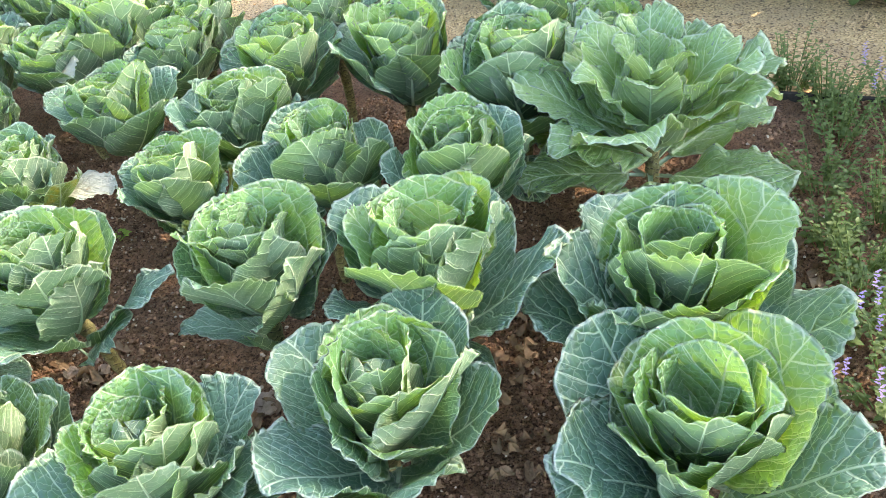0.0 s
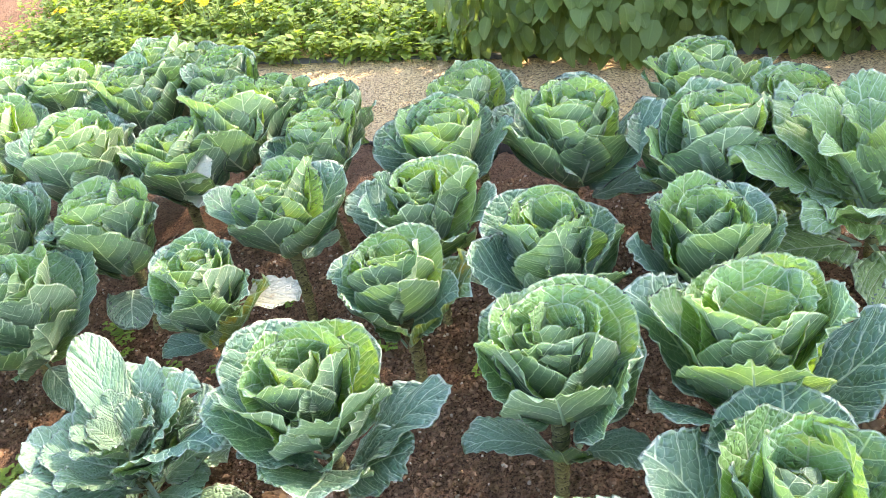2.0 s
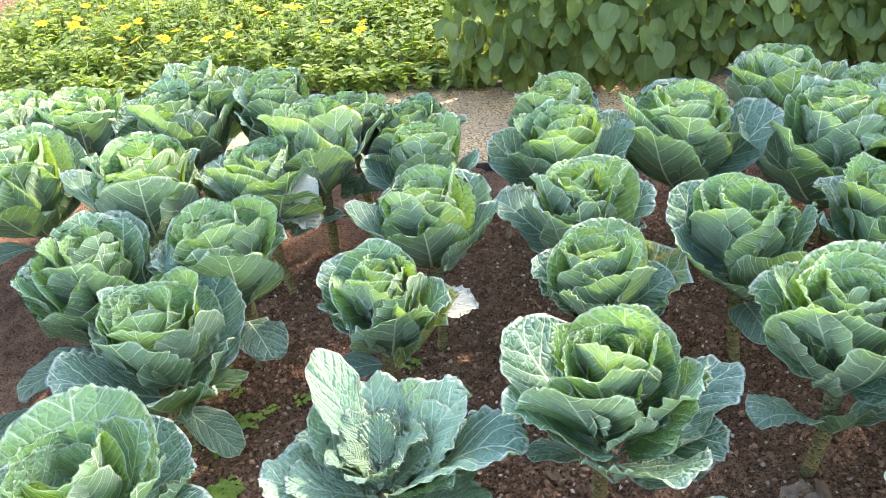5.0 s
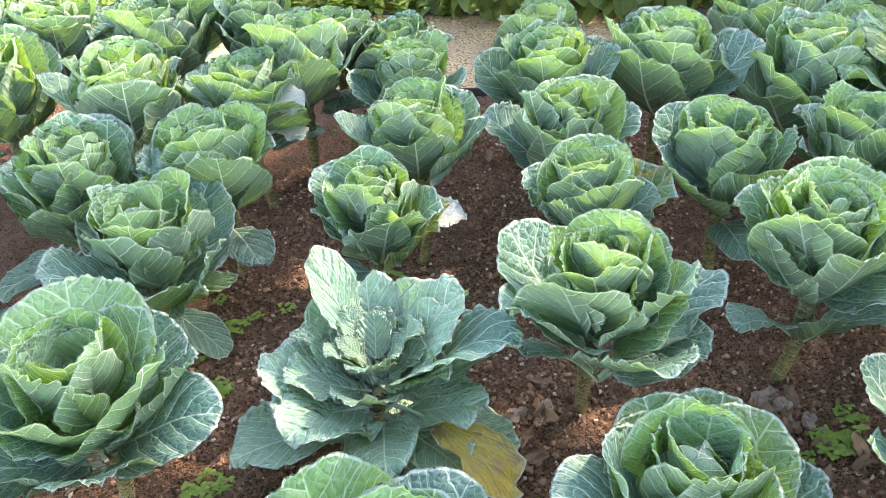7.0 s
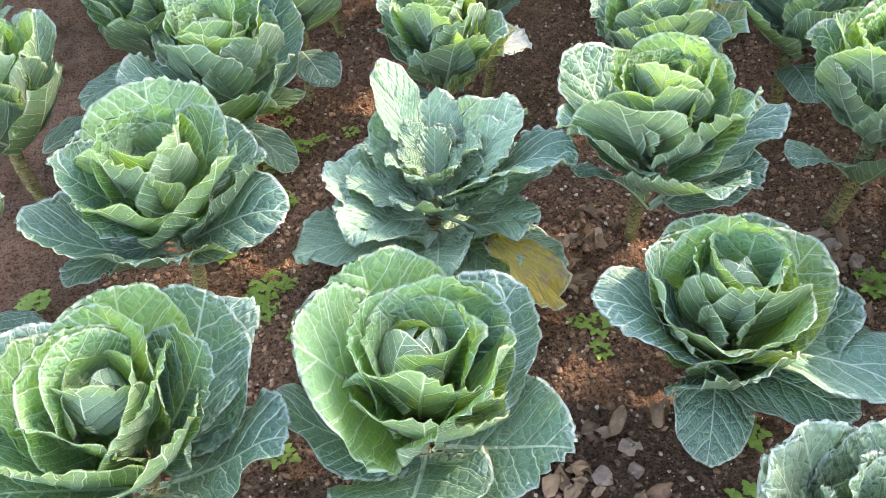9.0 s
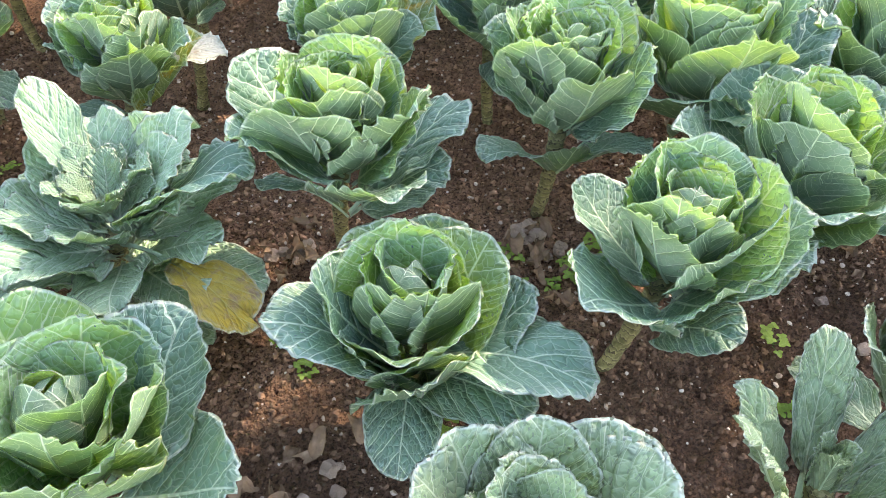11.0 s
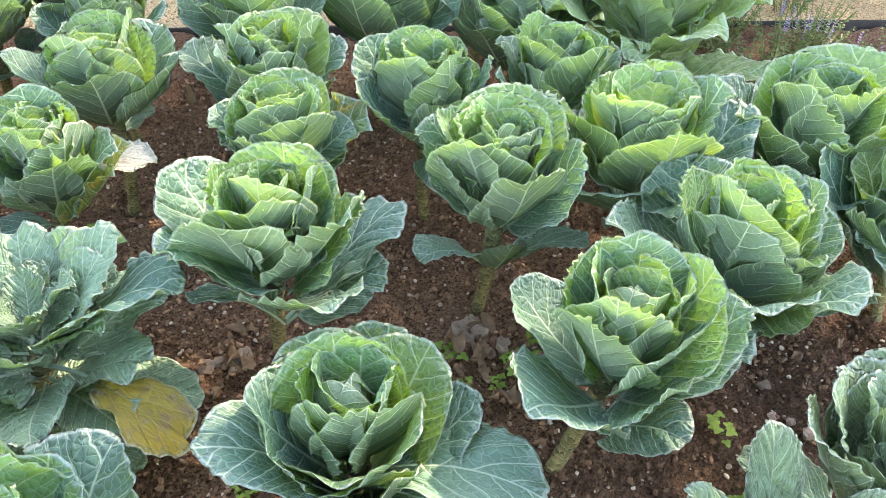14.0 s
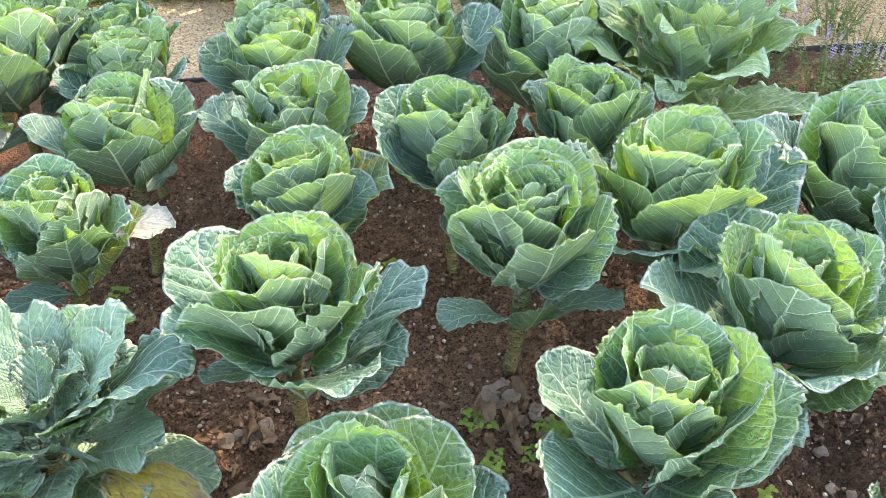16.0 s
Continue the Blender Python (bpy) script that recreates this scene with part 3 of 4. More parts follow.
def scatter_stones(name, mat, label, count, smin, smax, region, seed, zbase, detail=1):
    rnd = np.random.RandomState(seed)
    kinds = [pebble(rnd, detail) for _ in range(9)]
    h = Heap()
    spots = np.array([region(rnd) for _ in range(count)])
    heights = np.zeros(count) if region is in_path else swell(spots[:, 0], spots[:, 1])
    for (x, y), zz in zip(spots, heights):
        r = smin + (smax - smin) * rnd.rand() ** 2.3
        m = pose(x, y, zbase + zz + r * 0.2, rnd.rand() * 50, rnd.rand() * 50, rnd.rand() * 360) @ Matrix.Diagonal((r, r * (0.55 + 0.6 * rnd.rand()), r, 1))
        v, f = kinds[rnd.randint(9)]
        h.add(v, f, m)
    return tagged(new(name, h.mesh(name, [mat], smooth=False)), label, "stones", kind="stuff")


def in_bed(rnd):
    while True:
        x, y = -2.35 + 3.4 * rnd.rand(), 0.5 + 2.8 * rnd.rand()
        if x * ACROSS.x + y * ACROSS.y < BOARD - 0.02:
            return x, y


def in_path(rnd):
    p = at(-3.2 + 6.4 * rnd.rand(), BOARD + 0.02 + 0.95 * rnd.rand())
    return p.x, p.y


scatter_stones("soil_clods", M_CLOD, "crumbly brown clods lying on the soil", 36000, 0.003, 0.012, in_bed, 11, 0.001, 0)
scatter_stones("soil_stones", M_STONE, "small pale stones scattered on the soil", 5200, 0.002, 0.009, in_bed, 12, 0.003, 0)
scatter_stones("path_gravel", M_GRAVEL, "loose tan gravel stones on the path", 14000, 0.0025, 0.008, in_path, 13, 0.014, 0)

# ---------------------------------------------------------------- cabbages
NAMES = ("outer", "middle", "inner", "wrap", "heart", "flop", "old", "kale", "paddle", "frill", "upright", "bullate", "ruffled", "pale_tip")


def leaf_set(fine):
    """Nine shapes of each kind of leaf; the fine ones serve the plants that stand near."""
    out = {k: [] for k in NAMES}
    big = dict(na=96, under=U_BLUE) if fine else dict(na=32, under=U_BLUE)
    small = dict(na=48, under=U_BLUE) if fine else dict(na=24, under=U_BLUE)
    pale = dict(na=96, under=U_PALE)
    for i in range(9):
        r = np.random.RandomState(100 + i)

        def f(lo, hi):
            return lo + (hi - lo) * r.rand()

        bent = 0.0 if i % 3 == 0 else 1.0      # every third leaf keeps a plain round blade
        out["outer"].append(leaf_mesh("leaf_outer", 10 + i, M_OUTER, 0.385, f(0.30, 0.35), f(38, 50), f(64, 80), f(0.35, 0.65), f(0.006, 0.012), 0.006, neck=0.08,
                                      curl=f(5, 50), roll=bent * f(0.03, 0.10), sweep=f(-0.03, 0.03), pucker=f(0.005, 0.009), point=bent * f(0.1, 0.7), **big))
        out["middle"].append(leaf_mesh("leaf_middle", 30 + i, M_OUTER if i % 2 else M_INNER, 0.345, f(0.30, 0.35), f(52, 62), f(76, 88), f(0.45, 0.75), f(0.005, 0.010), 0.005, neck=0.06,
                                       curl=f(0, 35), roll=bent * f(0.03, 0.10), sweep=f(-0.03, 0.03), pucker=f(0.004, 0.007), point=bent * f(0.3, 0.9), **big))
        out["inner"].append(leaf_mesh("leaf_inner", 50 + i, M_INNER, 0.285, f(0.28, 0.33), f(58, 66), f(80, 94), f(0.65, 0.95), f(0.004, 0.008), 0.005,
                                      curl=f(0, 30), roll=bent * f(0.02, 0.06), sweep=f(-0.02, 0.02), pucker=f(0.003, 0.006), point=bent * f(0.3, 0.9), **big))
        out["wrap"].append(leaf_mesh("leaf_wrap", 60 + i, M_HEART if i % 2 else M_INNER, 0.22, f(0.23, 0.26), f(60, 68), f(98, 114), f(0.95, 1.2), f(0.003, 0.007), 0.004,
                                     curl=f(5, 50), roll=f(0.0, 0.02), pucker=f(0.003, 0.005), point=f(0, 0.5), **small))
        out["heart"].append(leaf_mesh("leaf_heart", 70 + i, M_HEART, 0.155, f(0.165, 0.19), f(48, 58), f(140, 165), 1.3, f(0.002, 0.004), 0.003,
                                      curl=f(-10, 20), pucker=0.002, **small))
        out["flop"].append(leaf_mesh("leaf_flop", 80 + i, M_OUTER, 0.36, f(0.22, 0.26), f(34, 46), f(20, 40), f(0.3, 0.6), f(0.006, 0.012), 0.006, neck=0.14,
                                     curl=f(20, 50), roll=f(0.005, 0.03), sweep=f(-0.03, 0.03), pucker=f(0.005, 0.008), **big))
        out["old"].append(leaf_mesh("leaf_old", 90 + i, M_OUTER, 0.32, f(0.17, 0.21), f(16, 26), f(-30, -14), f(0.3, 0.6), f(0.004, 0.008), 0.006, neck=0.12,
                                    curl=8, roll=f(0.005, 0.03), sweep=f(-0.04, 0.04), pucker=0.0034, **big))
        if not fine:
            continue
        out["pale_tip"].append(leaf_mesh("leaf_small", 230 + i, M_INNER, 0.26, 0.15, 52, 70, 0.6, 0.004, 0.005, neck=0.15, curl=10, roll=0.012, point=0.9, under=U_BLUE, na=48))
        out["kale"].append(leaf_mesh("leaf_loose", 110 + i, M_KALE, 0.34, f(0.20, 0.24), f(52, 64), f(60, 76), f(0.35, 0.65), f(0.007, 0.013), 0.007, neck=0.14,
                                     curl=f(15, 45), roll=f(0.005, 0.02), lobes=0.03, sweep=f(-0.03, 0.03), laterals=8.0, pucker=0.005, wide=0.6, **pale))
        out["paddle"].append(leaf_mesh("leaf_paddle", 120 + i, M_KALE, 0.36, f(0.135, 0.155), f(56, 64), f(76, 86), 0.4, 0.006, 0.006, neck=0.25,
                                       curl=20, roll=0.008, laterals=8.0, pucker=0.004, wide=0.66, **pale))
        out["frill"].append(leaf_mesh("leaf_frill", 130 + i, M_KALE, 0.18, 0.12, f(62, 72), 80, 0.6, 0.008, 0.005, neck=0.12, curl=30, lobes=0.08, laterals=8.0, pucker=0.006, **pale))
        out["upright"].append(leaf_mesh("leaf_upright", 150 + i, M_BLISTER, 0.34, f(0.105, 0.125), f(66, 76), 84, 0.8, 0.005, 0.014, neck=0.2, wide=0.72, curl=30, roll=0.022, laterals=10.0, pucker=0.005, **pale))
        out["bullate"].append(leaf_mesh("leaf_bullate", 190 + i, M_BLISTER, 0.36, f(0.25, 0.29), f(52, 62), f(66, 76), f(0.4, 0.7), 0.007, 0.012, neck=0.12, curl=30, roll=0.012,
                                        laterals=9.0, pucker=0.005, **pale))
        out["ruffled"].append(leaf_mesh("leaf_ruffled", 210 + i, M_RUFFLE, 0.36, f(0.21, 0.26), f(52, 62), f(44, 58), f(0.3, 0.55), 0.014, 0.008, neck=0.14, curl=40, roll=0.012,
                                        lobes=0.035, laterals=8.0, pucker=0.006, **pale))
    return out


NEAR, FAR = leaf_set(True), leaf_set(False)
LIME = [leaf_mesh("leaf_lime", 170 + i, M_LIME, 0.31, 0.31, 46 + 4 * i, 74 + 3 * i, 0.8, 0.006, 0.005, curl=30, roll=0.03, point=0.3, under=U_BLUE) for i in range(4)]
YELLOW_LEAF = leaf_mesh("leaf_yellow", 180, M_YELLOW, 0.42, 0.17, 8, -42, 0.4, 0.012, 0.004, neck=0.4, curl=0, roll=0.004, lobes=0.05, wide=0.7)
FADED_LEAF = leaf_mesh("leaf_faded", 181, M_FADED, 0.22, 0.20, 35, 60, 0.8, 0.008, 0.004, curl=20, roll=0.006)
LIME_STRIP = leaf_mesh("leaf_strip", 183, M_LIME, 0.30, 0.10, 30, -5, 0.6, 0.004, 0.004, neck=0.2, curl=0, roll=0.006, point=0.8)
PALE_LEAF = leaf_mesh("leaf_pale", 182, M_PALE, 0.30, 0.15, 22, -22, 0.4, 0.006, 0.004, neck=0.4, curl=0, roll=0.004, wide=0.7)


def stem_mesh(base, top, r0, r1, seed):
    """A knobbly stem with rings of leaf scars from base to top, in the plant's own frame."""
    rnd = np.random.RandomState(seed)
    n = 22
    path, radii = [], []
    k1, k2 = (rnd.rand() - 0.5) * 0.05, (rnd.rand() - 0.5) * 0.05
    for k in range(n):
        t = k / (n - 1)
        p = Vector(base).lerp(Vector(top), t)
        p += Vector((k1, k2, 0)) * math.sin(math.pi * t)
        path.append(p)
        radii.append((r0 + (r1 - r0) * t) * (1 + 0.16 * (k % 2) + 0.12 * (rnd.rand() - 0.5)) * (1.35 if k == 0 else 1.0))
    v, f = tube(path, radii, 9)
    return mesh_of("stem", v, f, [M_SCAR])


LABELS = {
    "cabbage": "blue-green heading cabbage plant growing in the soil",
    "loose": "open loose-leaved cabbage plant with frilled inner leaves",
    "tall": "large spreading collard plant with ruffled pale green leaves",
    "broad": "young cabbage plant with broad blistered pale leaves",
    "upright": "young cabbage plant with narrow upright blistered leaves",
}


def cabbage(x, y, z, d, seed, kind="cabbage", base=None, label="", lime=0.0, olds=1, low=(), aim=(), face=0.0, hollow=False, spread=0.0):
    """A whole plant: stem, heart and tiers of leaves. x, y, z: the heart's crown; d: width of the rosette."""
    rnd = np.random.RandomState(1000 + seed)
    bx, by = base if base else (x + 0.03 * (rnd.rand() - 0.5), y + 0.03 * (rnd.rand() - 0.5))
    ob = thing("cabbage_plant", bx, by, 0.0, label or LABELS[kind], "cabbage", "cabbages in the bed")
    dx, dy = x - bx, y - by
    k = d / 0.475
    hub = z - 0.32 * k + (0.03 if seed in DISTANT else 0.012)
    if kind != "cabbage":
        hub = z + 0.02 - 0.35 * k
    hub = max(hub, 0.07)
    part("stem", stem_mesh((0, 0, -0.03), (dx, dy, hub + 0.14 * k), 0.015, 0.021, seed), ob)

    def leaf(me, az, dz, scale, tilt=0.0, roll=0.0, out=0.012, nm="leaf", lab=""):
        up = hub + dz * k
        m = Matrix.Translation((dx + out * k * math.cos(radians(az)), dy + out * k * math.sin(radians(az)), up)) @ turn(az, tilt, roll) @ Matrix.Scale(scale * k, 4)
        lf = part(nm, me, ob, m, lab)
        if LEAVES is NEAR and nm == "leaf":
            part("midrib", RIBS[me.name], lf)
        return lf

    LEAVES = FAR if seed in DISTANT else NEAR
    def pick(tier):
        """Broad round leaves towards the hedge, more pointed ones towards the path's near side."""
        k = rnd.randint(9)
        return LEAVES[tier][k - k % 3 if math.sin(radians(a)) > 0.1 else k]

    a = rnd.rand() * 360
    if kind == "cabbage":
        a = -92 + face + 14 * (rnd.rand() - 0.5)
        tiers = (("outer", 5, -0.035, 0.04, 0.98, 0.20, 18, 30, 0.3), ("middle", 5, 0.025, 0.03, 0.98, 0.16, 14, 26, 0.6),
                 ("inner", 4, 0.080, 0.02, 0.98, 0.14, 10, 22, 0.0), ("wrap", 3, 0.135, 0.015, 0.98, 0.12, 10, 16, 0.0))
        for tier, count, dz, jz, size, js, jt, jr, limes in tiers:
            for i in range(count):
                me = pick(tier)
                if rnd.rand() < lime * limes:
                    me = LIME[rnd.randint(4)]
                leaf(me, a, dz + jz * rnd.rand(), size + js * (rnd.rand() - 0.5), jt * (rnd.rand() - 0.5) - spread * (1.0 if tier == "outer" else 0.6 if tier == "middle" else 0.25), jr * (rnd.rand() - 0.5))
                a += 360 / count * (1 + 0.35 * (rnd.rand() - 0.5))
            a += 180 / count
        for i in range(7 if hollow else 4):
            a += 97 + 20 * (rnd.rand() - 0.5)
            if hollow:
                leaf(LEAVES["wrap"][rnd.randint(9)], a, 0.165 + 0.03 * rnd.rand(), 0.5 + 0.3 * rnd.rand(), -14 + 24 * (rnd.rand() - 0.5), 24 * (rnd.rand() - 0.5), 0.018, "heart_leaf")
            else:
                leaf(LEAVES["heart"][rnd.randint(9)], a, 0.185 + 0.006 * i, 1.08 - 0.08 * i, 6 * (rnd.rand() - 0.5), 0, 0.03 - 0.005 * i, "heart_leaf")
    elif kind == "loose":
        rounds = ((6, 0.0, 0.80, -56, 0.02), (7, 0.06, 0.80, -30, 0.012), (6, 0.13, 0.60, -20, 0.012), (5, 0.17, 0.44, -12, 0.01))
        for count, dz, size, tilt, out in rounds:
            for i in range(count):
                a += 360 / count * (1 + 0.4 * (rnd.rand() - 0.5))
                leaf(LEAVES["kale"][rnd.randint(9)], a, dz + 0.03 * rnd.rand(), size + 0.14 * (rnd.rand() - 0.5), tilt + 16 * (rnd.rand() - 0.5), 26 * (rnd.rand() - 0.5), out)
            a += 180 / count
        for az in (118, 80, 42, 10):
            leaf(LEAVES["kale"][rnd.randint(9)], az, 0.09, 0.84, -4, 10 * (rnd.rand() - 0.5))
        for i in range(7):
            a += 137
            leaf(LEAVES["frill"][rnd.randint(9)], a, 0.20 + 0.02 * rnd.rand(), 0.5 + 0.3 * rnd.rand(), -24 + 14 * (rnd.rand() - 0.5), 30 * (rnd.rand() - 0.5), 0.01)
    elif kind == "tall":
        for count, dz, size, tilt in ((6, 0.05, 0.86, -44), (7, 0.10, 0.84, -14), (6, 0.14, 0.74, 4), (5, 0.17, 0.55, 14)):
            for i in range(count):
                a += 360 / count * (1 + 0.4 * (rnd.rand() - 0.5))
                leaf(LEAVES["ruffled"][rnd.randint(9)], a, dz + 0.03 * rnd.rand(), size + 0.16 * (rnd.rand() - 0.5), tilt + 16 * (rnd.rand() - 0.5), 24 * (rnd.rand() - 0.5))
            a += 180 / count
    elif kind == "broad":
        for i in range(9):
            a += 40 + 20 * (rnd.rand() - 0.5)
            leaf(LEAVES["bullate"][rnd.randint(9)], a, 0.03 * rnd.rand(), 0.9 + 0.2 * rnd.rand(), 2 + 14 * (rnd.rand() - 0.5), 20 * (rnd.rand() - 0.5), 0.02)
        for i in range(6):
            a += 60 + 20 * (rnd.rand() - 0.5)
            leaf(LEAVES["bullate"][rnd.randint(9)], a, 0.06 + 0.03 * rnd.rand(), 0.75 + 0.15 * rnd.rand(), 16 + 10 * (rnd.rand() - 0.5), 20 * (rnd.rand() - 0.5), 0.01)
    else:
        for i in range(7):
            a += 52 + 20 * (rnd.rand() - 0.5)
            leaf(LEAVES["upright"][rnd.randint(9)], a, 0.03 * rnd.rand(), 0.92 + 0.3 * rnd.rand(), -13 + 12 * (rnd.rand() - 0.5), 20 * (rnd.rand() - 0.5), 0.02)
        for i in range(3):
            a += 120
            leaf(LEAVES["upright"][rnd.randint(9)], a, 0.06, 0.6, 10, 0, 0.01)
    for i in range(olds):
        a = rnd.rand() * 360
        leaf(LEAVES["old"][rnd.randint(9)], a, -0.05 - 0.03 * rnd.rand(), 0.75 + 0.25 * rnd.rand(), 0, 20 * (rnd.rand() - 0.5))
    for az, dz, sc, tilt in low:
        leaf(LEAVES["old"][rnd.randint(9)], az, dz, sc, tilt, 16 * (rnd.rand() - 0.5))
    for me, tip, zb, roll, lab in aim:
        me = NEAR[me][rnd.randint(9)] if isinstance(me, str) else me
        foot = Vector((dx, dy, zb))
        way = Vector(tip) - Vector((bx, by, 0.0)) - foot
        chord = TIPS[me.name]
        up = math.degrees(math.atan2(way.z, math.hypot(way.x, way.y)) - math.atan2(chord.z, chord.x))
        m = Matrix.Translation(foot) @ turn(math.degrees(math.atan2(way.y, way.x)), up, roll) @ Matrix.Scale(way.length / chord.length, 4)
        part("midrib", RIBS[me.name], part("leaf", me, ob, m, lab))
    return ob


DISTANT = set(range(8, 16)) - {13} | {17, 18} | set(range(31, 47))

# crown x, y, z, width, seed, then what sets the plant apart
cabbage(-0.984, 1.650, 0.560, 0.415, 1, spread=8, hollow=True, base=(-0.98, 1.74), olds=0, face=-4,
        aim=(("old", (-1.18, 1.64, 0.345), 0.19, 24, ""), ("flop", (-0.68, 1.63, 0.41), 0.20, -10, ""), ("flop", (-0.76, 1.60, 0.37), 0.19, 12, "")))
cabbage(-0.447, 1.641, 0.550, 0.405, 2, hollow=True, base=(-0.47, 1.67), lime=0.15, olds=0,
        aim=(("old", (-0.68, 1.61, 0.30), 0.15, 14, ""), ("pale_tip", (-0.47, 1.52, 0.33), 0.15, 0, ""), ("old", (-0.27, 1.49, 0.29), 0.15, -12, "")))
cabbage(-1.481, 1.753, 0.385, 0.52, 3, "loose", base=(-1.52, 1.80), olds=0,
        aim=((YELLOW_LEAF, (-1.25, 1.43, 0.16), 0.20, -20, "yellow withered leaf"), ("paddle", (-1.60, 1.90, 0.54), 0.26, 10, ""), ("flop", (-1.22, 1.56, 0.42), 0.20, -10, ""),
             ("kale", (-1.80, 1.60, 0.23), 0.17, 10, ""), ("kale", (-1.72, 1.66, 0.32), 0.19, -8, ""), ("kale", (-1.36, 1.49, 0.20), 0.16, 0, ""), ("kale", (-1.26, 1.76, 0.46), 0.20, 0, "")))
cabbage(-2.087, 1.796, 0.504, 0.45, 4, spread=14, hollow=True, olds=0, low=((-150, 0.0, 0.9, 14),),
        aim=(("flop", (-1.80, 1.72, 0.36), 0.20, 20, ""),))
cabbage(-1.36, 2.25, 0.48, 0.37, 5, aim=((PALE_LEAF, (-1.10, 2.28, 0.31), 0.30, 8, "bleached drooping leaf"), (FADED_LEAF, (-1.18, 2.15, 0.41), 0.20, 0, "half-yellow leaf")))
cabbage(-0.815, 2.125, 0.475, 0.335, 6, hollow=True, olds=0, aim=((FADED_LEAF, (-0.575, 2.07, 0.43), 0.20, 0, "half-yellow leaf"), ("flop", (-0.965, 2.14, 0.40), 0.17, 0, "")))
cabbage(-1.955, 2.33, 0.485, 0.43, 7, spread=8, olds=0,
        aim=((LIME_STRIP, (-1.74, 2.29, 0.27), 0.17, 25, "narrow yellowing leaf"), ("old", (-1.83, 2.19, 0.06), 0.17, 0, "")))
cabbage(-1.755, 2.67, 0.48, 0.42, 8)
cabbage(-1.60, 3.08, 0.50, 0.43, 9, aim=((PALE_LEAF, (-1.45, 2.87, 0.44), 0.38, 20, "bleached drooping leaf"), (PALE_LEAF, (-1.48, 2.85, 0.34), 0.26, -10, "bleached drooping leaf")))
cabbage(-1.165, 2.56, 0.51, 0.38, 10)
cabbage(-1.07, 2.97, 0.49, 0.36, 11)
cabbage(-1.05, 3.18, 0.49, 0.38, 12)
cabbage(-0.72, 2.46, 0.50, 0.40, 13, hollow=True)
cabbage(-0.63, 2.82, 0.50, 0.39, 14)
cabbage(-0.53, 3.13, 0.49, 0.38, 15, lime=0.2)
cabbage(-0.37, 2.14, 0.505, 0.39, 16, spread=4, hollow=True, base=(-0.40, 2.09), lime=0.15)
cabbage(-0.21, 2.78, 0.50, 0.48, 17, spread=6, lime=0.45)
cabbage(0.18, 2.54, 0.51, 0.52, 18, spread=6, lime=0.4)
cabbage(0.00, 2.06, 0.49, 0.40, 19, hollow=True, lime=0.3)
cabbage(-0.032, 1.625, 0.530, 0.46, 20, spread=8, hollow=True, lime=0.1)
cabbage(0.489, 1.540, 0.495, 0.53, 21, spread=12, hollow=True, lime=0.22)
cabbage(-0.106, 1.217, 0.514, 0.42, 22, spread=6, lime=0.2, face=22)
cabbage(0.473, 1.165, 0.455, 0.48, 23, spread=8, hollow=True, lime=0.2, aim=(("flop", (0.20, 1.06, 0.34), 0.12, 0, ""),))
cabbage(-0.52, 1.087, 0.535, 0.38, 24, spread=6, base=(-0.61, 1.14), lime=0.1, olds=0,
        aim=(("flop", (-0.47, 0.91, 0.34), 0.19, 20, ""), ("flop", (-0.28, 0.99, 0.41), 0.22, -10, ""), ("flop", (-0.30, 1.08, 0.44), 0.22, 0, "")))
cabbage(-1.005, 1.215, 0.415, 0.43, 25, spread=8, lime=0.5, olds=0,
        aim=(("old", (-0.76, 0.94, 0.30), 0.17, -14, ""), ("flop", (-1.27, 1.22, 0.36), 0.14, 0, ""), ("old", (-1.12, 1.00, 0.14), 0.15, 0, ""), ("old", (-0.87, 0.97, 0.24), 0.14, 10, "")))
cabbage(-1.615, 1.195, 0.425, 0.47, 26, spread=14)
cabbage(-2.135, 1.182, 0.480, 0.45, 27, spread=14, aim=(("flop", (-1.91, 1.43, 0.36), 0.20, 0, ""),))
cabbage(-1.03, 0.72, 0.46, 0.42, 28, "broad")
cabbage(-0.52, 0.65, 0.44, 0.42, 29, "upright")
cabbage(-0.19, 0.72, 0.42, 0.42, 47, "broad", lime=0.0)
cabbage(0.54, 2.27, 0.49, 0.66, 30, "tall")
cabbage(-2.00, 3.15, 0.55, 0.50, 31)
cabbage(-2.14, 2.69, 0.50, 0.47, 32)
cabbage(-2.28, 3.86, 0.55, 0.47, 33)
cabbage(-1.89, 3.64, 0.55, 0.50, 34)
cabbage(-1.40, 3.20, 0.55, 0.42, 35)
cabbage(-1.80, 3.83, 0.57, 0.44, 36)
cabbage(-1.50, 3.62, 0.55, 0.42, 37)
cabbage(-1.24, 3.34, 0.51, 0.33, 38)
cabbage(0.26, 2.92, 0.52, 0.42, 39)
cabbage(0.45, 2.66, 0.48, 0.38, 40)
cabbage(-2.55, 2.35, 0.48, 0.46, 41)
cabbage(-2.46, 3.47, 0.54, 0.48, 42)
cabbage(-2.56, 4.02, 0.54, 0.46, 44)
cabbage(-2.95, 3.80, 0.54, 0.46, 45)
cabbage(-2.80, 2.95, 0.52, 0.46, 46)
cabbage(-2.62, 1.75, 0.48, 0.48, 43)

# ---------------------------------------------------------------- hedge
BROAD = [small_leaf("broad_leaf", M_HEDGE, 0.108, 0.086, 0.20, d, 0.3, 5, 6) for d in (0.2, 0.6, 1.0)]


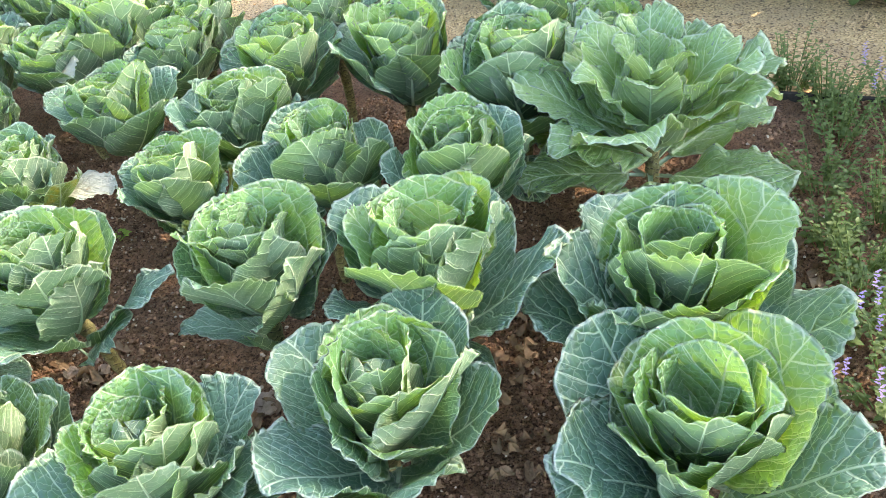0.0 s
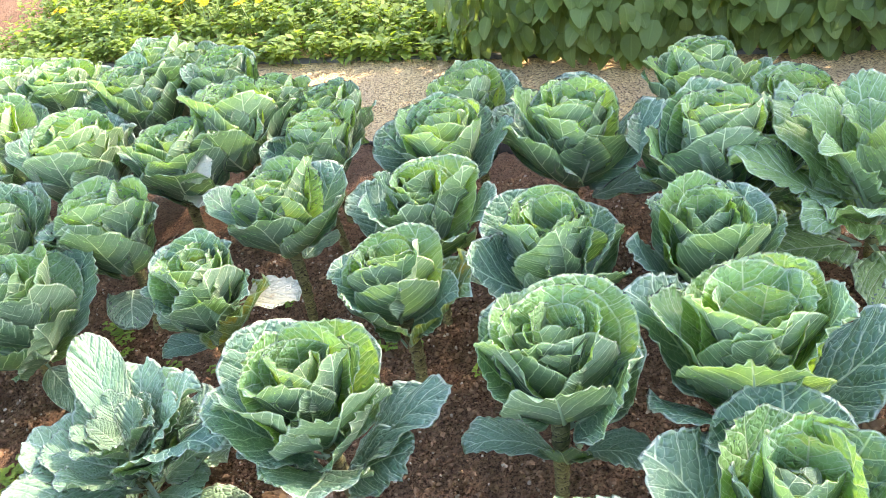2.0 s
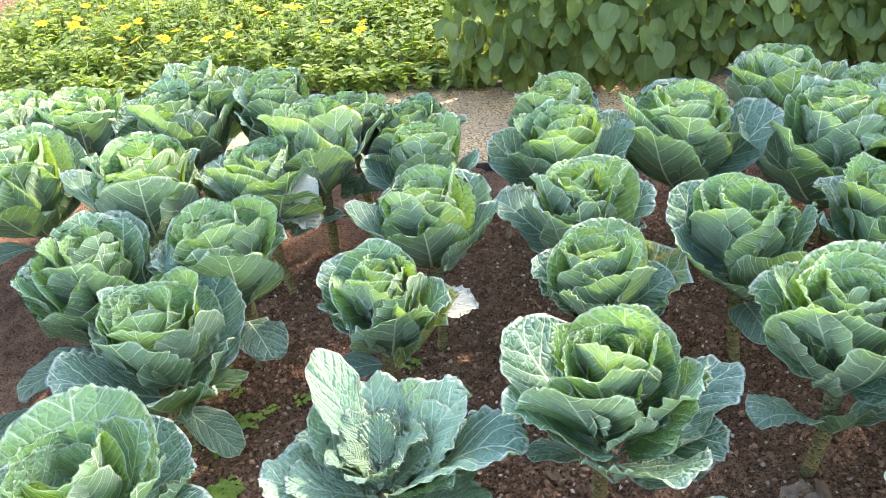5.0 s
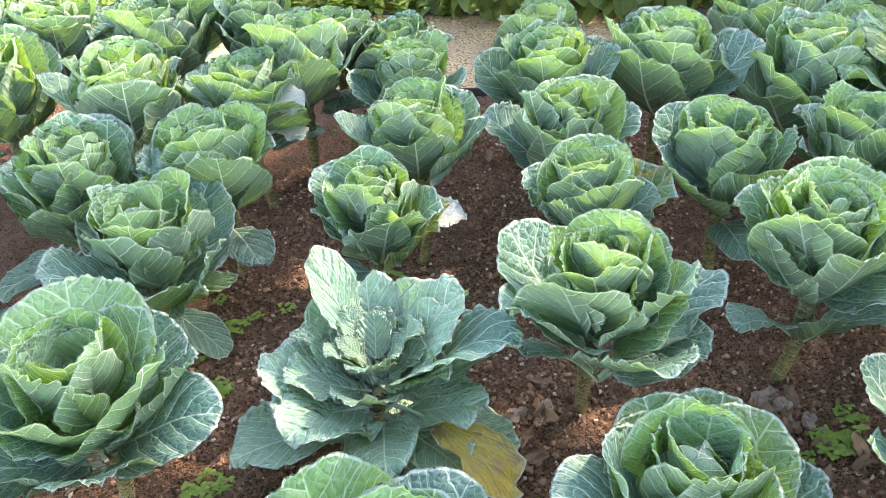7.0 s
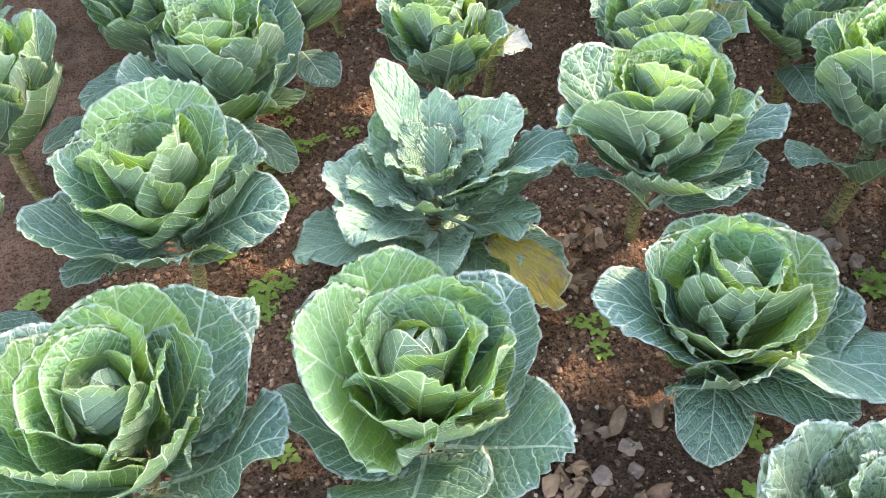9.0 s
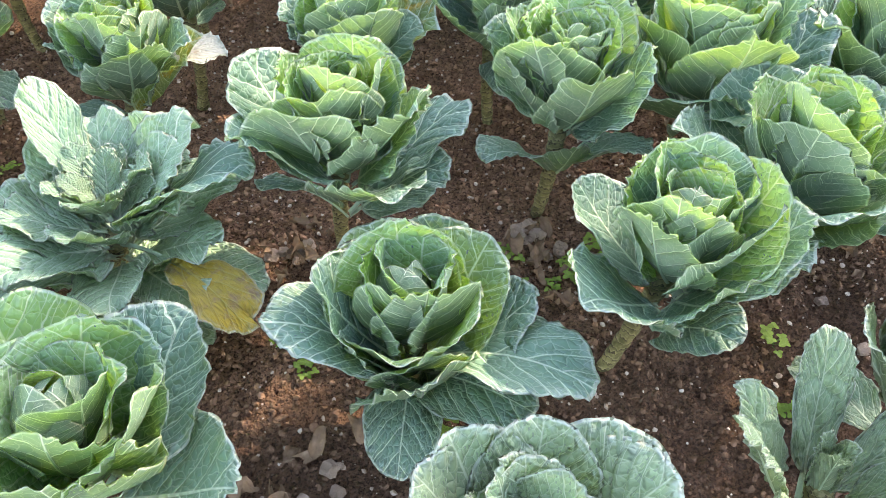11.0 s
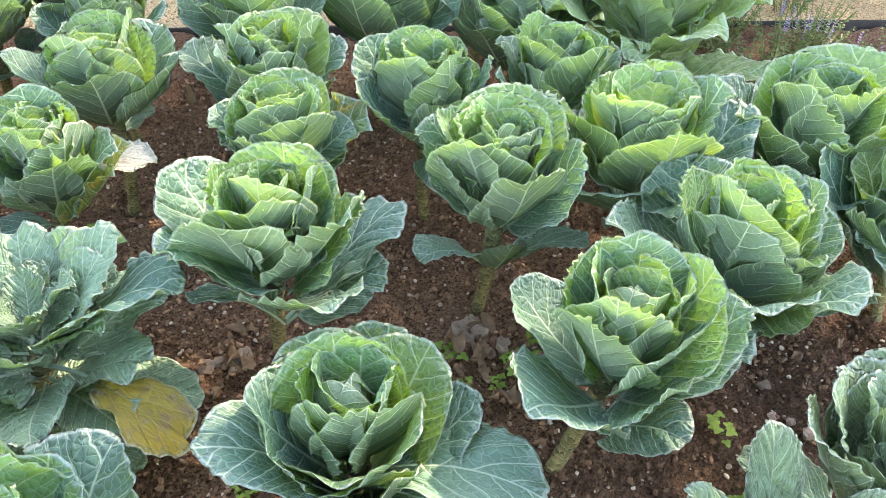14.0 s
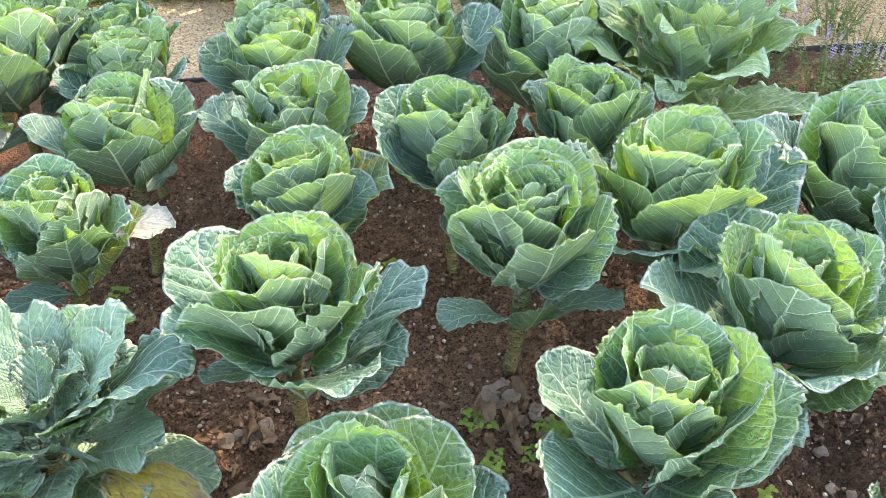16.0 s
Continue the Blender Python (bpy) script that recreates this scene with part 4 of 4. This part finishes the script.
def hedge():
    rnd = np.random.RandomState(40)
    c = at(-0.7, HEDGE + 0.45)
    ob = thing("hedge", c.x, c.y, 0.0, "dense hedge of broad rounded green leaves", "hedge")
    back = pose(-c.x, -c.y, 0)
    tw = Heap()
    for i in range(100):
        s, d = -2.20 + 4.4 * rnd.rand(), HEDGE + 0.12 + 0.6 * rnd.rand()
        p = at(s, d)
        path, r = [p], [0.011]
        for k in range(6):
            p = p + Vector((0.07 * (rnd.rand() - 0.5), 0.07 * (rnd.rand() - 0.5), 0.24))
            path.append(p)
            r.append(0.011 - 0.0014 * (k + 1))
        v, f = tube(path, r, 6)
        tw.add(v, f, back)
    part("branchwork", tw.mesh("branchwork", [M_TWIG]), ob)
    shared = [mesh_of("hedge_leaf", v, f, [M_HEDGE], uv) for v, f, uv in BROAD]
    rest = Heap()
    own = 0
    lat = ALONG
    for i in range(7000):
        s = -2.32 + 4.7 * rnd.rand()
        z = 0.08 + 1.35 * rnd.rand() ** 1.2
        deep = rnd.rand() ** 1.4
        bulge = 0.09 * math.sin(s * 3.7 + 1.0) + 0.06 * math.sin(s * 8.3 + z * 4) + 0.08 * math.sin(z * 3.0)
        d = HEDGE - 0.02 - bulge * 0.8 + 0.6 * deep + 0.7 * max(0.0, 0.30 - z)
        p = at(s, d, z)
        az = math.degrees(math.atan2(-ACROSS.y, -ACROSS.x)) + 120 * (rnd.rand() - 0.5)
        if s < -2.15:
            az -= 60
        m = Matrix.Translation(p) @ turn(az, -20 - 60 * rnd.rand(), 50 * (rnd.rand() - 0.5)) @ Matrix.Scale(0.75 + 0.5 * rnd.rand(), 4)
        kk = rnd.randint(3)
        if own < 300 and deep < 0.12 and z < 0.75 and s < 0.4:
            part("leaf", shared[kk], ob, back @ m)
            own += 1
        else:
            v, f, uv = BROAD[kk]
            rest.add(v, f, back @ m, uv)
    foliage = part("foliage", rest.mesh("foliage", [M_HEDGE]), ob)
    tagged(foliage, kind="stuff")


hedge()

# ---------------------------------------------------------------- flower bed
LANCE = [small_leaf("lance", M_BED, 0.060, 0.036, 0.3, d, 0.6, 3, 4) for d in (0.1, 0.5, 0.9)]


def bed_height(s, d):
    return 0.20 + 0.13 * min(1.0, (d - KERB) / 0.8) + 0.05 * math.sin(s * 4.1 + d * 2.0) * math.sin(d * 3.3 + 0.7) + 0.03 * math.sin(s * 9.0)


def flower_bed():
    rnd = np.random.RandomState(50)
    h = Heap()
    for i in range(3300):
        s = -6.0 + 4.1 * rnd.rand()
        d = KERB - 0.06 + 3.2 * rnd.rand() ** 1.25
        if s > -2.25 and d < HEDGE + 0.9:
            continue
        top = bed_height(s, d) * (0.75 + 0.35 * rnd.rand())
        if d < KERB + 0.15:
            top *= 0.7
        p = at(s, d)
        tilt = Vector((0.12 * (rnd.rand() - 0.5), 0.12 * (rnd.rand() - 0.5), 0))
        v, f = tube([p, p + tilt * 0.5 + Vector((0, 0, top * 0.5)), p + tilt + Vector((0, 0, top))], [0.003, 0.0025, 0.0015], 4, False)
        h.add(v, f, None, None, 1)
        a = rnd.rand() * 360
        for k in range(13):
            t = 0.35 + 0.65 * k / 12
            a += 90 + 30 * rnd.rand() if k % 2 else 180
            q = p + tilt * t + Vector((0, 0, top * t))
            m = Matrix.Translation(q) @ turn(a, 30 * (t - 0.3) + 25 * (rnd.rand() - 0.4), 40 * (rnd.rand() - 0.5)) @ Matrix.Scale(0.6 + 0.6 * rnd.rand(), 4)
            v, f, uv = LANCE[rnd.randint(3)]
            h.add(v, f, m, uv)
    tagged(new("ground_cover", h.mesh("ground_cover", [M_BED, M_GREENSTEM])), "low bright green leafy ground cover in bloom", "ground cover", kind="stuff")


flower_bed()


def petals_mesh():
    h = Heap()
    for k in range(10):
        v, f, uv = small_leaf("petal", M_PETAL, 0.020, 0.010, 0.2, 0.2, 0.0, 3, 4)
        h.add(v, f, turn(36 * k, 14), uv)
    return h.mesh("corolla", [M_PETAL])


def disc_mesh():
    bm = bmesh.new()
    bmesh.ops.create_uvsphere(bm, u_segments=10, v_segments=6, radius=0.006)
    for w in bm.verts:
        w.co.z = w.co.z * 0.6 + 0.002
    me = bpy.data.meshes.new("disc")
    bm.to_mesh(me)
    bm.free()
    me.materials.append(M_DISC)
    return me


def flowers():
    rnd = np.random.RandomState(51)
    pet, disc = petals_mesh(), disc_mesh()
    for i in range(130):
        s = -5.4 + 2.6 * rnd.rand() ** 1.1
        d = KERB + 0.15 + 2.2 * rnd.rand()
        z = bed_height(s, d) * 1.1 + 0.085
        p = at(s, d, z)
        ob = thing("yellow_flower", p.x, p.y, z, "yellow daisy-like flower above the ground cover", "flower", "yellow flowers")
        k = 1.5 + 0.8 * rnd.rand()
        ob.matrix_basis = pose(p.x, p.y, z, 40 * (rnd.rand() - 0.2), 30 * (rnd.rand() - 0.5), 360 * rnd.rand()) @ Matrix.Scale(k, 4)
        part("corolla", pet, ob)
        part("disc", disc, ob)
        v, f = tube([(0, 0, -0.10), (0.004, 0.003, -0.05), (0, 0, 0)], [0.0016, 0.0015, 0.0014], 5)
        part("stalk", mesh_of("stalk", v, f, [M_GREENSTEM]), ob)


flowers()

# ---------------------------------------------------------------- weeds beside the bed
OVAL = [small_leaf("oval", M_WEED, 0.022, 0.014, 0.25, d, 1.0, 3, 4) for d in (0.1, 0.5)]


def bush(x, y, height, spread, seed, purple):
    rnd = np.random.RandomState(600 + seed)
    ob = thing("weed_bush", x, y, 0.0, "small-leaved green herb bush with purple flower spikes" if purple else "small-leaved green weed bush", "weed", "weeds beside the bed")
    st, lv, fl = Heap(), Heap(), Heap()
    for i in range(26):
        a, r = rnd.rand() * 6.283, spread * rnd.rand() ** 0.6
        top = Vector((r * math.cos(a), r * math.sin(a), height * (0.55 + 0.5 * rnd.rand())))
        foot = Vector((top.x * 0.35, top.y * 0.35, 0))
        v, f = tube([foot, foot.lerp(top, 0.5) + Vector((0, 0, 0.02)), top], [0.0022, 0.0018, 0.001], 4, False)
        st.add(v, f)
        az = rnd.rand() * 360
        for k in range(14):
            t = 0.25 + 0.75 * k / 13
            az += 180 if k % 2 else 90 + 20 * rnd.rand()
            q = foot.lerp(top, t)
            m = Matrix.Translation(q) @ turn(az, 25 * rnd.rand(), 40 * (rnd.rand() - 0.5)) @ Matrix.Scale((1.15 - 0.5 * t) * (0.7 + 0.6 * rnd.rand()), 4)
            v, f, uv = OVAL[rnd.randint(2)]
            lv.add(v, f, m, uv)
        if purple and rnd.rand() < 0.5:
            for k in range(14):
                q = top + Vector((0, 0, 0.004 * k))
                v, f, uv = small_leaf("p", M_PURPLE, 0.009, 0.006, 0.2, 0.3, 0.0, 3, 3)
                fl.add(v, f, Matrix.Translation(q) @ turn(137 * k, 20), uv)
    tagged(part("stem_tangle", st.mesh("stem_tangle", [M_GREENSTEM]), ob), kind="stuff")
    tagged(part("foliage", lv.mesh("foliage", [M_WEED]), ob), kind="stuff")
    if fl.n:
        tagged(part("bloom", fl.mesh("bloom", [M_PURPLE]), ob, label="small purple flower spikes"), kind="stuff")


for i, (x, y, hh, sp, pp) in enumerate(((1.00, 1.30, 0.22, 0.16, 1), (1.06, 1.62, 0.24, 0.17, 1), (1.02, 1.88, 0.20, 0.15, 0), (1.16, 2.12, 0.24, 0.17, 0),
                                        (1.32, 2.35, 0.28, 0.18, 1), (1.18, 2.58, 0.26, 0.16, 0), (1.42, 2.72, 0.30, 0.18, 1), (1.60, 2.45, 0.30, 0.2, 0),
                                        (1.12, 2.95, 0.26, 0.13, 0), (1.30, 2.06, 0.25, 0.18, 1), (1.24, 1.55, 0.24, 0.18, 0), (0.88, 1.02, 0.18, 0.15, 0),
                                        (1.80, 2.75, 0.34, 0.2, 0), (1.50, 2.05, 0.28, 0.2, 0), (0.98, 1.70, 0.20, 0.16, 0), (1.06, 2.32, 0.22, 0.16, 0), (0.96, 1.46, 0.17, 0.15, 1),
                                        (1.00, 2.05, 0.18, 0.14, 0), (1.28, 1.80, 0.26, 0.18, 1), (1.20, 2.75, 0.24, 0.15, 0))):
    bush(x, y, hh * 0.85, sp, i, pp)

# ---------------------------------------------------------------- unseen tree added to shade the bed


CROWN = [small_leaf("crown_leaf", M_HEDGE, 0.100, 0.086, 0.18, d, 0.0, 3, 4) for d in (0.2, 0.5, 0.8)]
SUN_GAPS = ((-0.47, -0.96), (-0.62, -0.92), (-0.93, -0.95), (0.27, -0.44), (0.2, -0.35), (0.3, -0.63), (0.79, 0.31), (0.46, 0.69), (1.35, 0.72))     # openings in the crown, across and up, set so sun reaches chosen soil patches


def unseen_shade_tree(x, y, z, rx, ry, rz, count, seed):
    """A broad tree added out of view to shape the sunlight: tapered trunk, limbs and a crown of many leaves with gaps.
    """
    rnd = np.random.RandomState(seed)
    ob = thing("unseen_shade_tree", x, y, 0.0, "unseen broad-leaved tree added to shade the bed", "tree")
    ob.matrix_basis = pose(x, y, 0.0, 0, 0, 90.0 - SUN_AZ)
    tr = Heap()
    v, f = tube([(0, 0, -0.1), (0.03, 0.02, z * 0.3), (-0.04, 0.05, z * 0.6), (0, 0, z)], [0.17, 0.13, 0.11, 0.06], 10)
    tr.add(v, f)
    part("trunk", tr.mesh("trunk", [M_TWIG]), ob)
    lm, cr = Heap(), Heap()
    tips = []
    for i in range(34):
        a, b = rnd.rand() * 6.283, math.acos(1 - 2 * rnd.rand())
        q = Vector((rx * math.cos(a) * math.sin(b), ry * math.sin(a) * math.sin(b), rz * math.cos(b))) * (0.55 + 0.4 * rnd.rand()) + Vector((0, 0, z))
        p = Vector((0, 0, z * (0.55 + 0.4 * rnd.rand())))
        v, f = tube([p, p.lerp(q, 0.5) + Vector((0, 0, 0.1)), q], [0.04, 0.025, 0.008], 6)
        lm.add(v, f)
        tips.append(q)
    for oy, oz in ((-1.6, -0.6), (-1.9, 0.2), (-1.2, 0.8), (-0.4, 0.9), (0.5, 0.9), (1.3, 0.7), (1.9, 0.2), (1.6, -0.6), (0.8, -0.9), (-0.6, -0.9)):
        for i in range(5):
            q = Vector((0.3 * (rnd.rand() - 0.5), oy + 0.5 * (rnd.rand() - 0.5), z + 1.4 * oz + 0.3 * (rnd.rand() - 0.5)))
            v, f = tube([(0, 0, z * 0.55), Vector((0, oy * 0.45, z * 0.66)), q], [0.04, 0.025, 0.008], 6)
            lm.add(v, f)
            tips.append(q)
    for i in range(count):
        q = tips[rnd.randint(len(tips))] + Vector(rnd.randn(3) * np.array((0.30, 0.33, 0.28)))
        if any(math.hypot(q.y - gy, q.z - z - gz) < 0.17 for gy, gz in SUN_GAPS):
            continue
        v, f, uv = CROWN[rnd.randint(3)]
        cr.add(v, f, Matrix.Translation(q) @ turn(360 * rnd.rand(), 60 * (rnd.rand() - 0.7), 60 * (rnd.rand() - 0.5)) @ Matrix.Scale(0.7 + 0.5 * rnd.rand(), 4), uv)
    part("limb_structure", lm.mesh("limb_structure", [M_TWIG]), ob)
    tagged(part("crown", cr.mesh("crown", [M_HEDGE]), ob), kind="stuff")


unseen_shade_tree(6.5, 4.3, 6.3, 1.3, 1.9, 1.5, 6000, 90)

# ---------------------------------------------------------------- small weeds and dry leaves on the soil


def seedling(seed):
    rnd = np.random.RandomState(seed)
    h = Heap()
    for k in range(9):
        a = 40 * k + 20 * rnd.rand()
        r = 0.012 + 0.03 * rnd.rand()
        q = Vector((r * math.cos(radians(a)), r * math.sin(radians(a)), 0.012 + 0.02 * rnd.rand()))
        v, f = tube([(0, 0, -0.004), q * 0.6, q], [0.0012, 0.001, 0.0008], 4, False)
        h.add(v, f, None, None, 1)
        for j in range(3):
            v, f, uv = small_leaf("s", M_SEEDLING, 0.016, 0.014, 0.2, 0.3, 0.0, 3, 4)
            h.add(v, f, Matrix.Translation(q) @ turn(a + 110 * (j - 1), 8) @ Matrix.Scale(0.8 + 0.5 * rnd.rand(), 4), uv)
    return h.mesh("seedling", [M_SEEDLING, M_GREENSTEM])


def dry_leaf(seed):
    me = leaf_mesh("dry_leaf", seed, M_DRY, 0.075, 0.042, 30, -45 + 100 * (seed % 2), 1.5, 0.012, 0.0, neck=0.12, curl=50 * (seed % 3), na=14, rib=0.5, point=0.8)
    return me


SEEDLINGS = [seedling(700 + i) for i in range(4)]
DRY = [dry_leaf(720 + i) for i in range(5)]


def litter():
    rnd = np.random.RandomState(77)
    for cx, cy, n, sp in ((-1.80, 1.50, 7, 0.16), (-1.78, 2.45, 4, 0.12), (-0.62, 1.42, 4, 0.14), (-1.15, 1.45, 3, 0.1), (-1.95, 1.35, 4, 0.14), (-0.95, 2.33, 3, 0.12), (-0.3, 0.95, 3, 0.15),
                          (-1.5, 2.5, 3, 0.2), (-0.6, 2.3, 2, 0.1), (-2.02, 2.01, 9, 0.06), (-1.88, 2.13, 8, 0.05), (-1.93, 1.71, 3, 0.03), (-2.49, 1.87, 4, 0.05), (-1.87, 1.79, 5, 0.06), (-0.47, 1.43, 3, 0.03), (-1.01, 1.12, 3, 0.03), (-0.47, 1.43, 4, 0.04), (-1.86, 2.66, 6, 0.1), (-0.44, 1.43, 3, 0.06), (-1.88, 2.42, 8, 0.12), (-1.02, 1.0, 3, 0.05)):
        for _ in range(n):
            ob = new("seedling", SEEDLINGS[rnd.randint(4)])
            x, y = cx + sp * rnd.randn() * 0.6, cy + sp * rnd.randn() * 0.6
            ob.matrix_basis = pose(x, y, soil_z(x, y) + 0.001, 0, 0, 360 * rnd.rand()) @ Matrix.Scale(0.45 + 0.5 * rnd.rand(), 4)
            tagged(ob, "small green weed seedling sprouting from the soil", "weed", "weed seedlings")
    for cx, cy, n, sp in ((-0.56, 1.48, 9, 0.07), (-0.50, 1.28, 4, 0.07), (-1.13, 1.60, 6, 0.08), (-0.02, 1.45, 26, 0.12), (0.22, 1.35, 22, 0.14), (-1.30, 1.05, 12, 0.12), (-0.55, 2.9, 5, 0.1),
                          (-0.75, 2.95, 5, 0.1), (-0.9, 3.1, 4, 0.08), (-1.0, 2.35, 3, 0.1), (0.9, 2.0, 14, 0.2), (0.2, 1.9, 8, 0.12), (-1.8, 1.62, 3, 0.06), (-1.1, 0.9, 8, 0.2), (-1.29, 1.16, 16, 0.11), (-1.10, 1.77, 12, 0.07), (0.16, 1.77, 26, 0.10), (-0.51, 1.37, 5, 0.06), (-0.54, 1.56, 8, 0.07)):
        for _ in range(n):
            ob = new("dry_leaf", DRY[rnd.randint(5)])
            x, y = cx + sp * rnd.randn() * 0.7, cy + sp * rnd.randn() * 0.7
            ob.matrix_basis = pose(x, y, soil_z(x, y) + 0.007, 60 * (rnd.rand() - 0.5), 60 * (rnd.rand() - 0.5), 360 * rnd.rand()) @ Matrix.Scale(0.5 + 0.6 * rnd.rand(), 4)
            tagged(ob, "curled brown dry leaf lying on the soil", "dry leaf", "dry leaves on the soil")


litter()


def lumps():
    """Broken lumps of dry clay heaped beside the stems."""
    rnd = np.random.RandomState(88)
    shapes = []
    for k in range(4):
        v, f = pebble(rnd, 2)
        v = np.sign(v) * np.abs(v) ** 0.8
        shapes.append(mesh_of("clay_lump", v, f, [M_LUMP], smooth=False))
    for cx, cy, n, sp in ((-0.53, 1.58, 9, 0.045), (-1.11, 1.74, 6, 0.05), (-0.50, 1.50, 3, 0.05), (-1.24, 1.10, 4, 0.06), (0.02, 1.05, 4, 0.12), (-0.75, 1.0, 3, 0.12)):
        for _ in range(n):
            r = 0.011 + 0.012 * rnd.rand()
            ob = new("clay_lump", shapes[rnd.randint(4)])
            x, y = cx + sp * rnd.randn() * 0.7, cy + sp * rnd.randn() * 0.7
            ob.matrix_basis = pose(x, y, soil_z(x, y) + r * 0.42, 20 * rnd.rand(), 20 * rnd.rand(), 360 * rnd.rand()) @ Matrix.Scale(r, 4)
            tagged(ob, "broken lump of dry grey-brown clay on the soil", "lump", "clay lumps on the soil")


lumps()
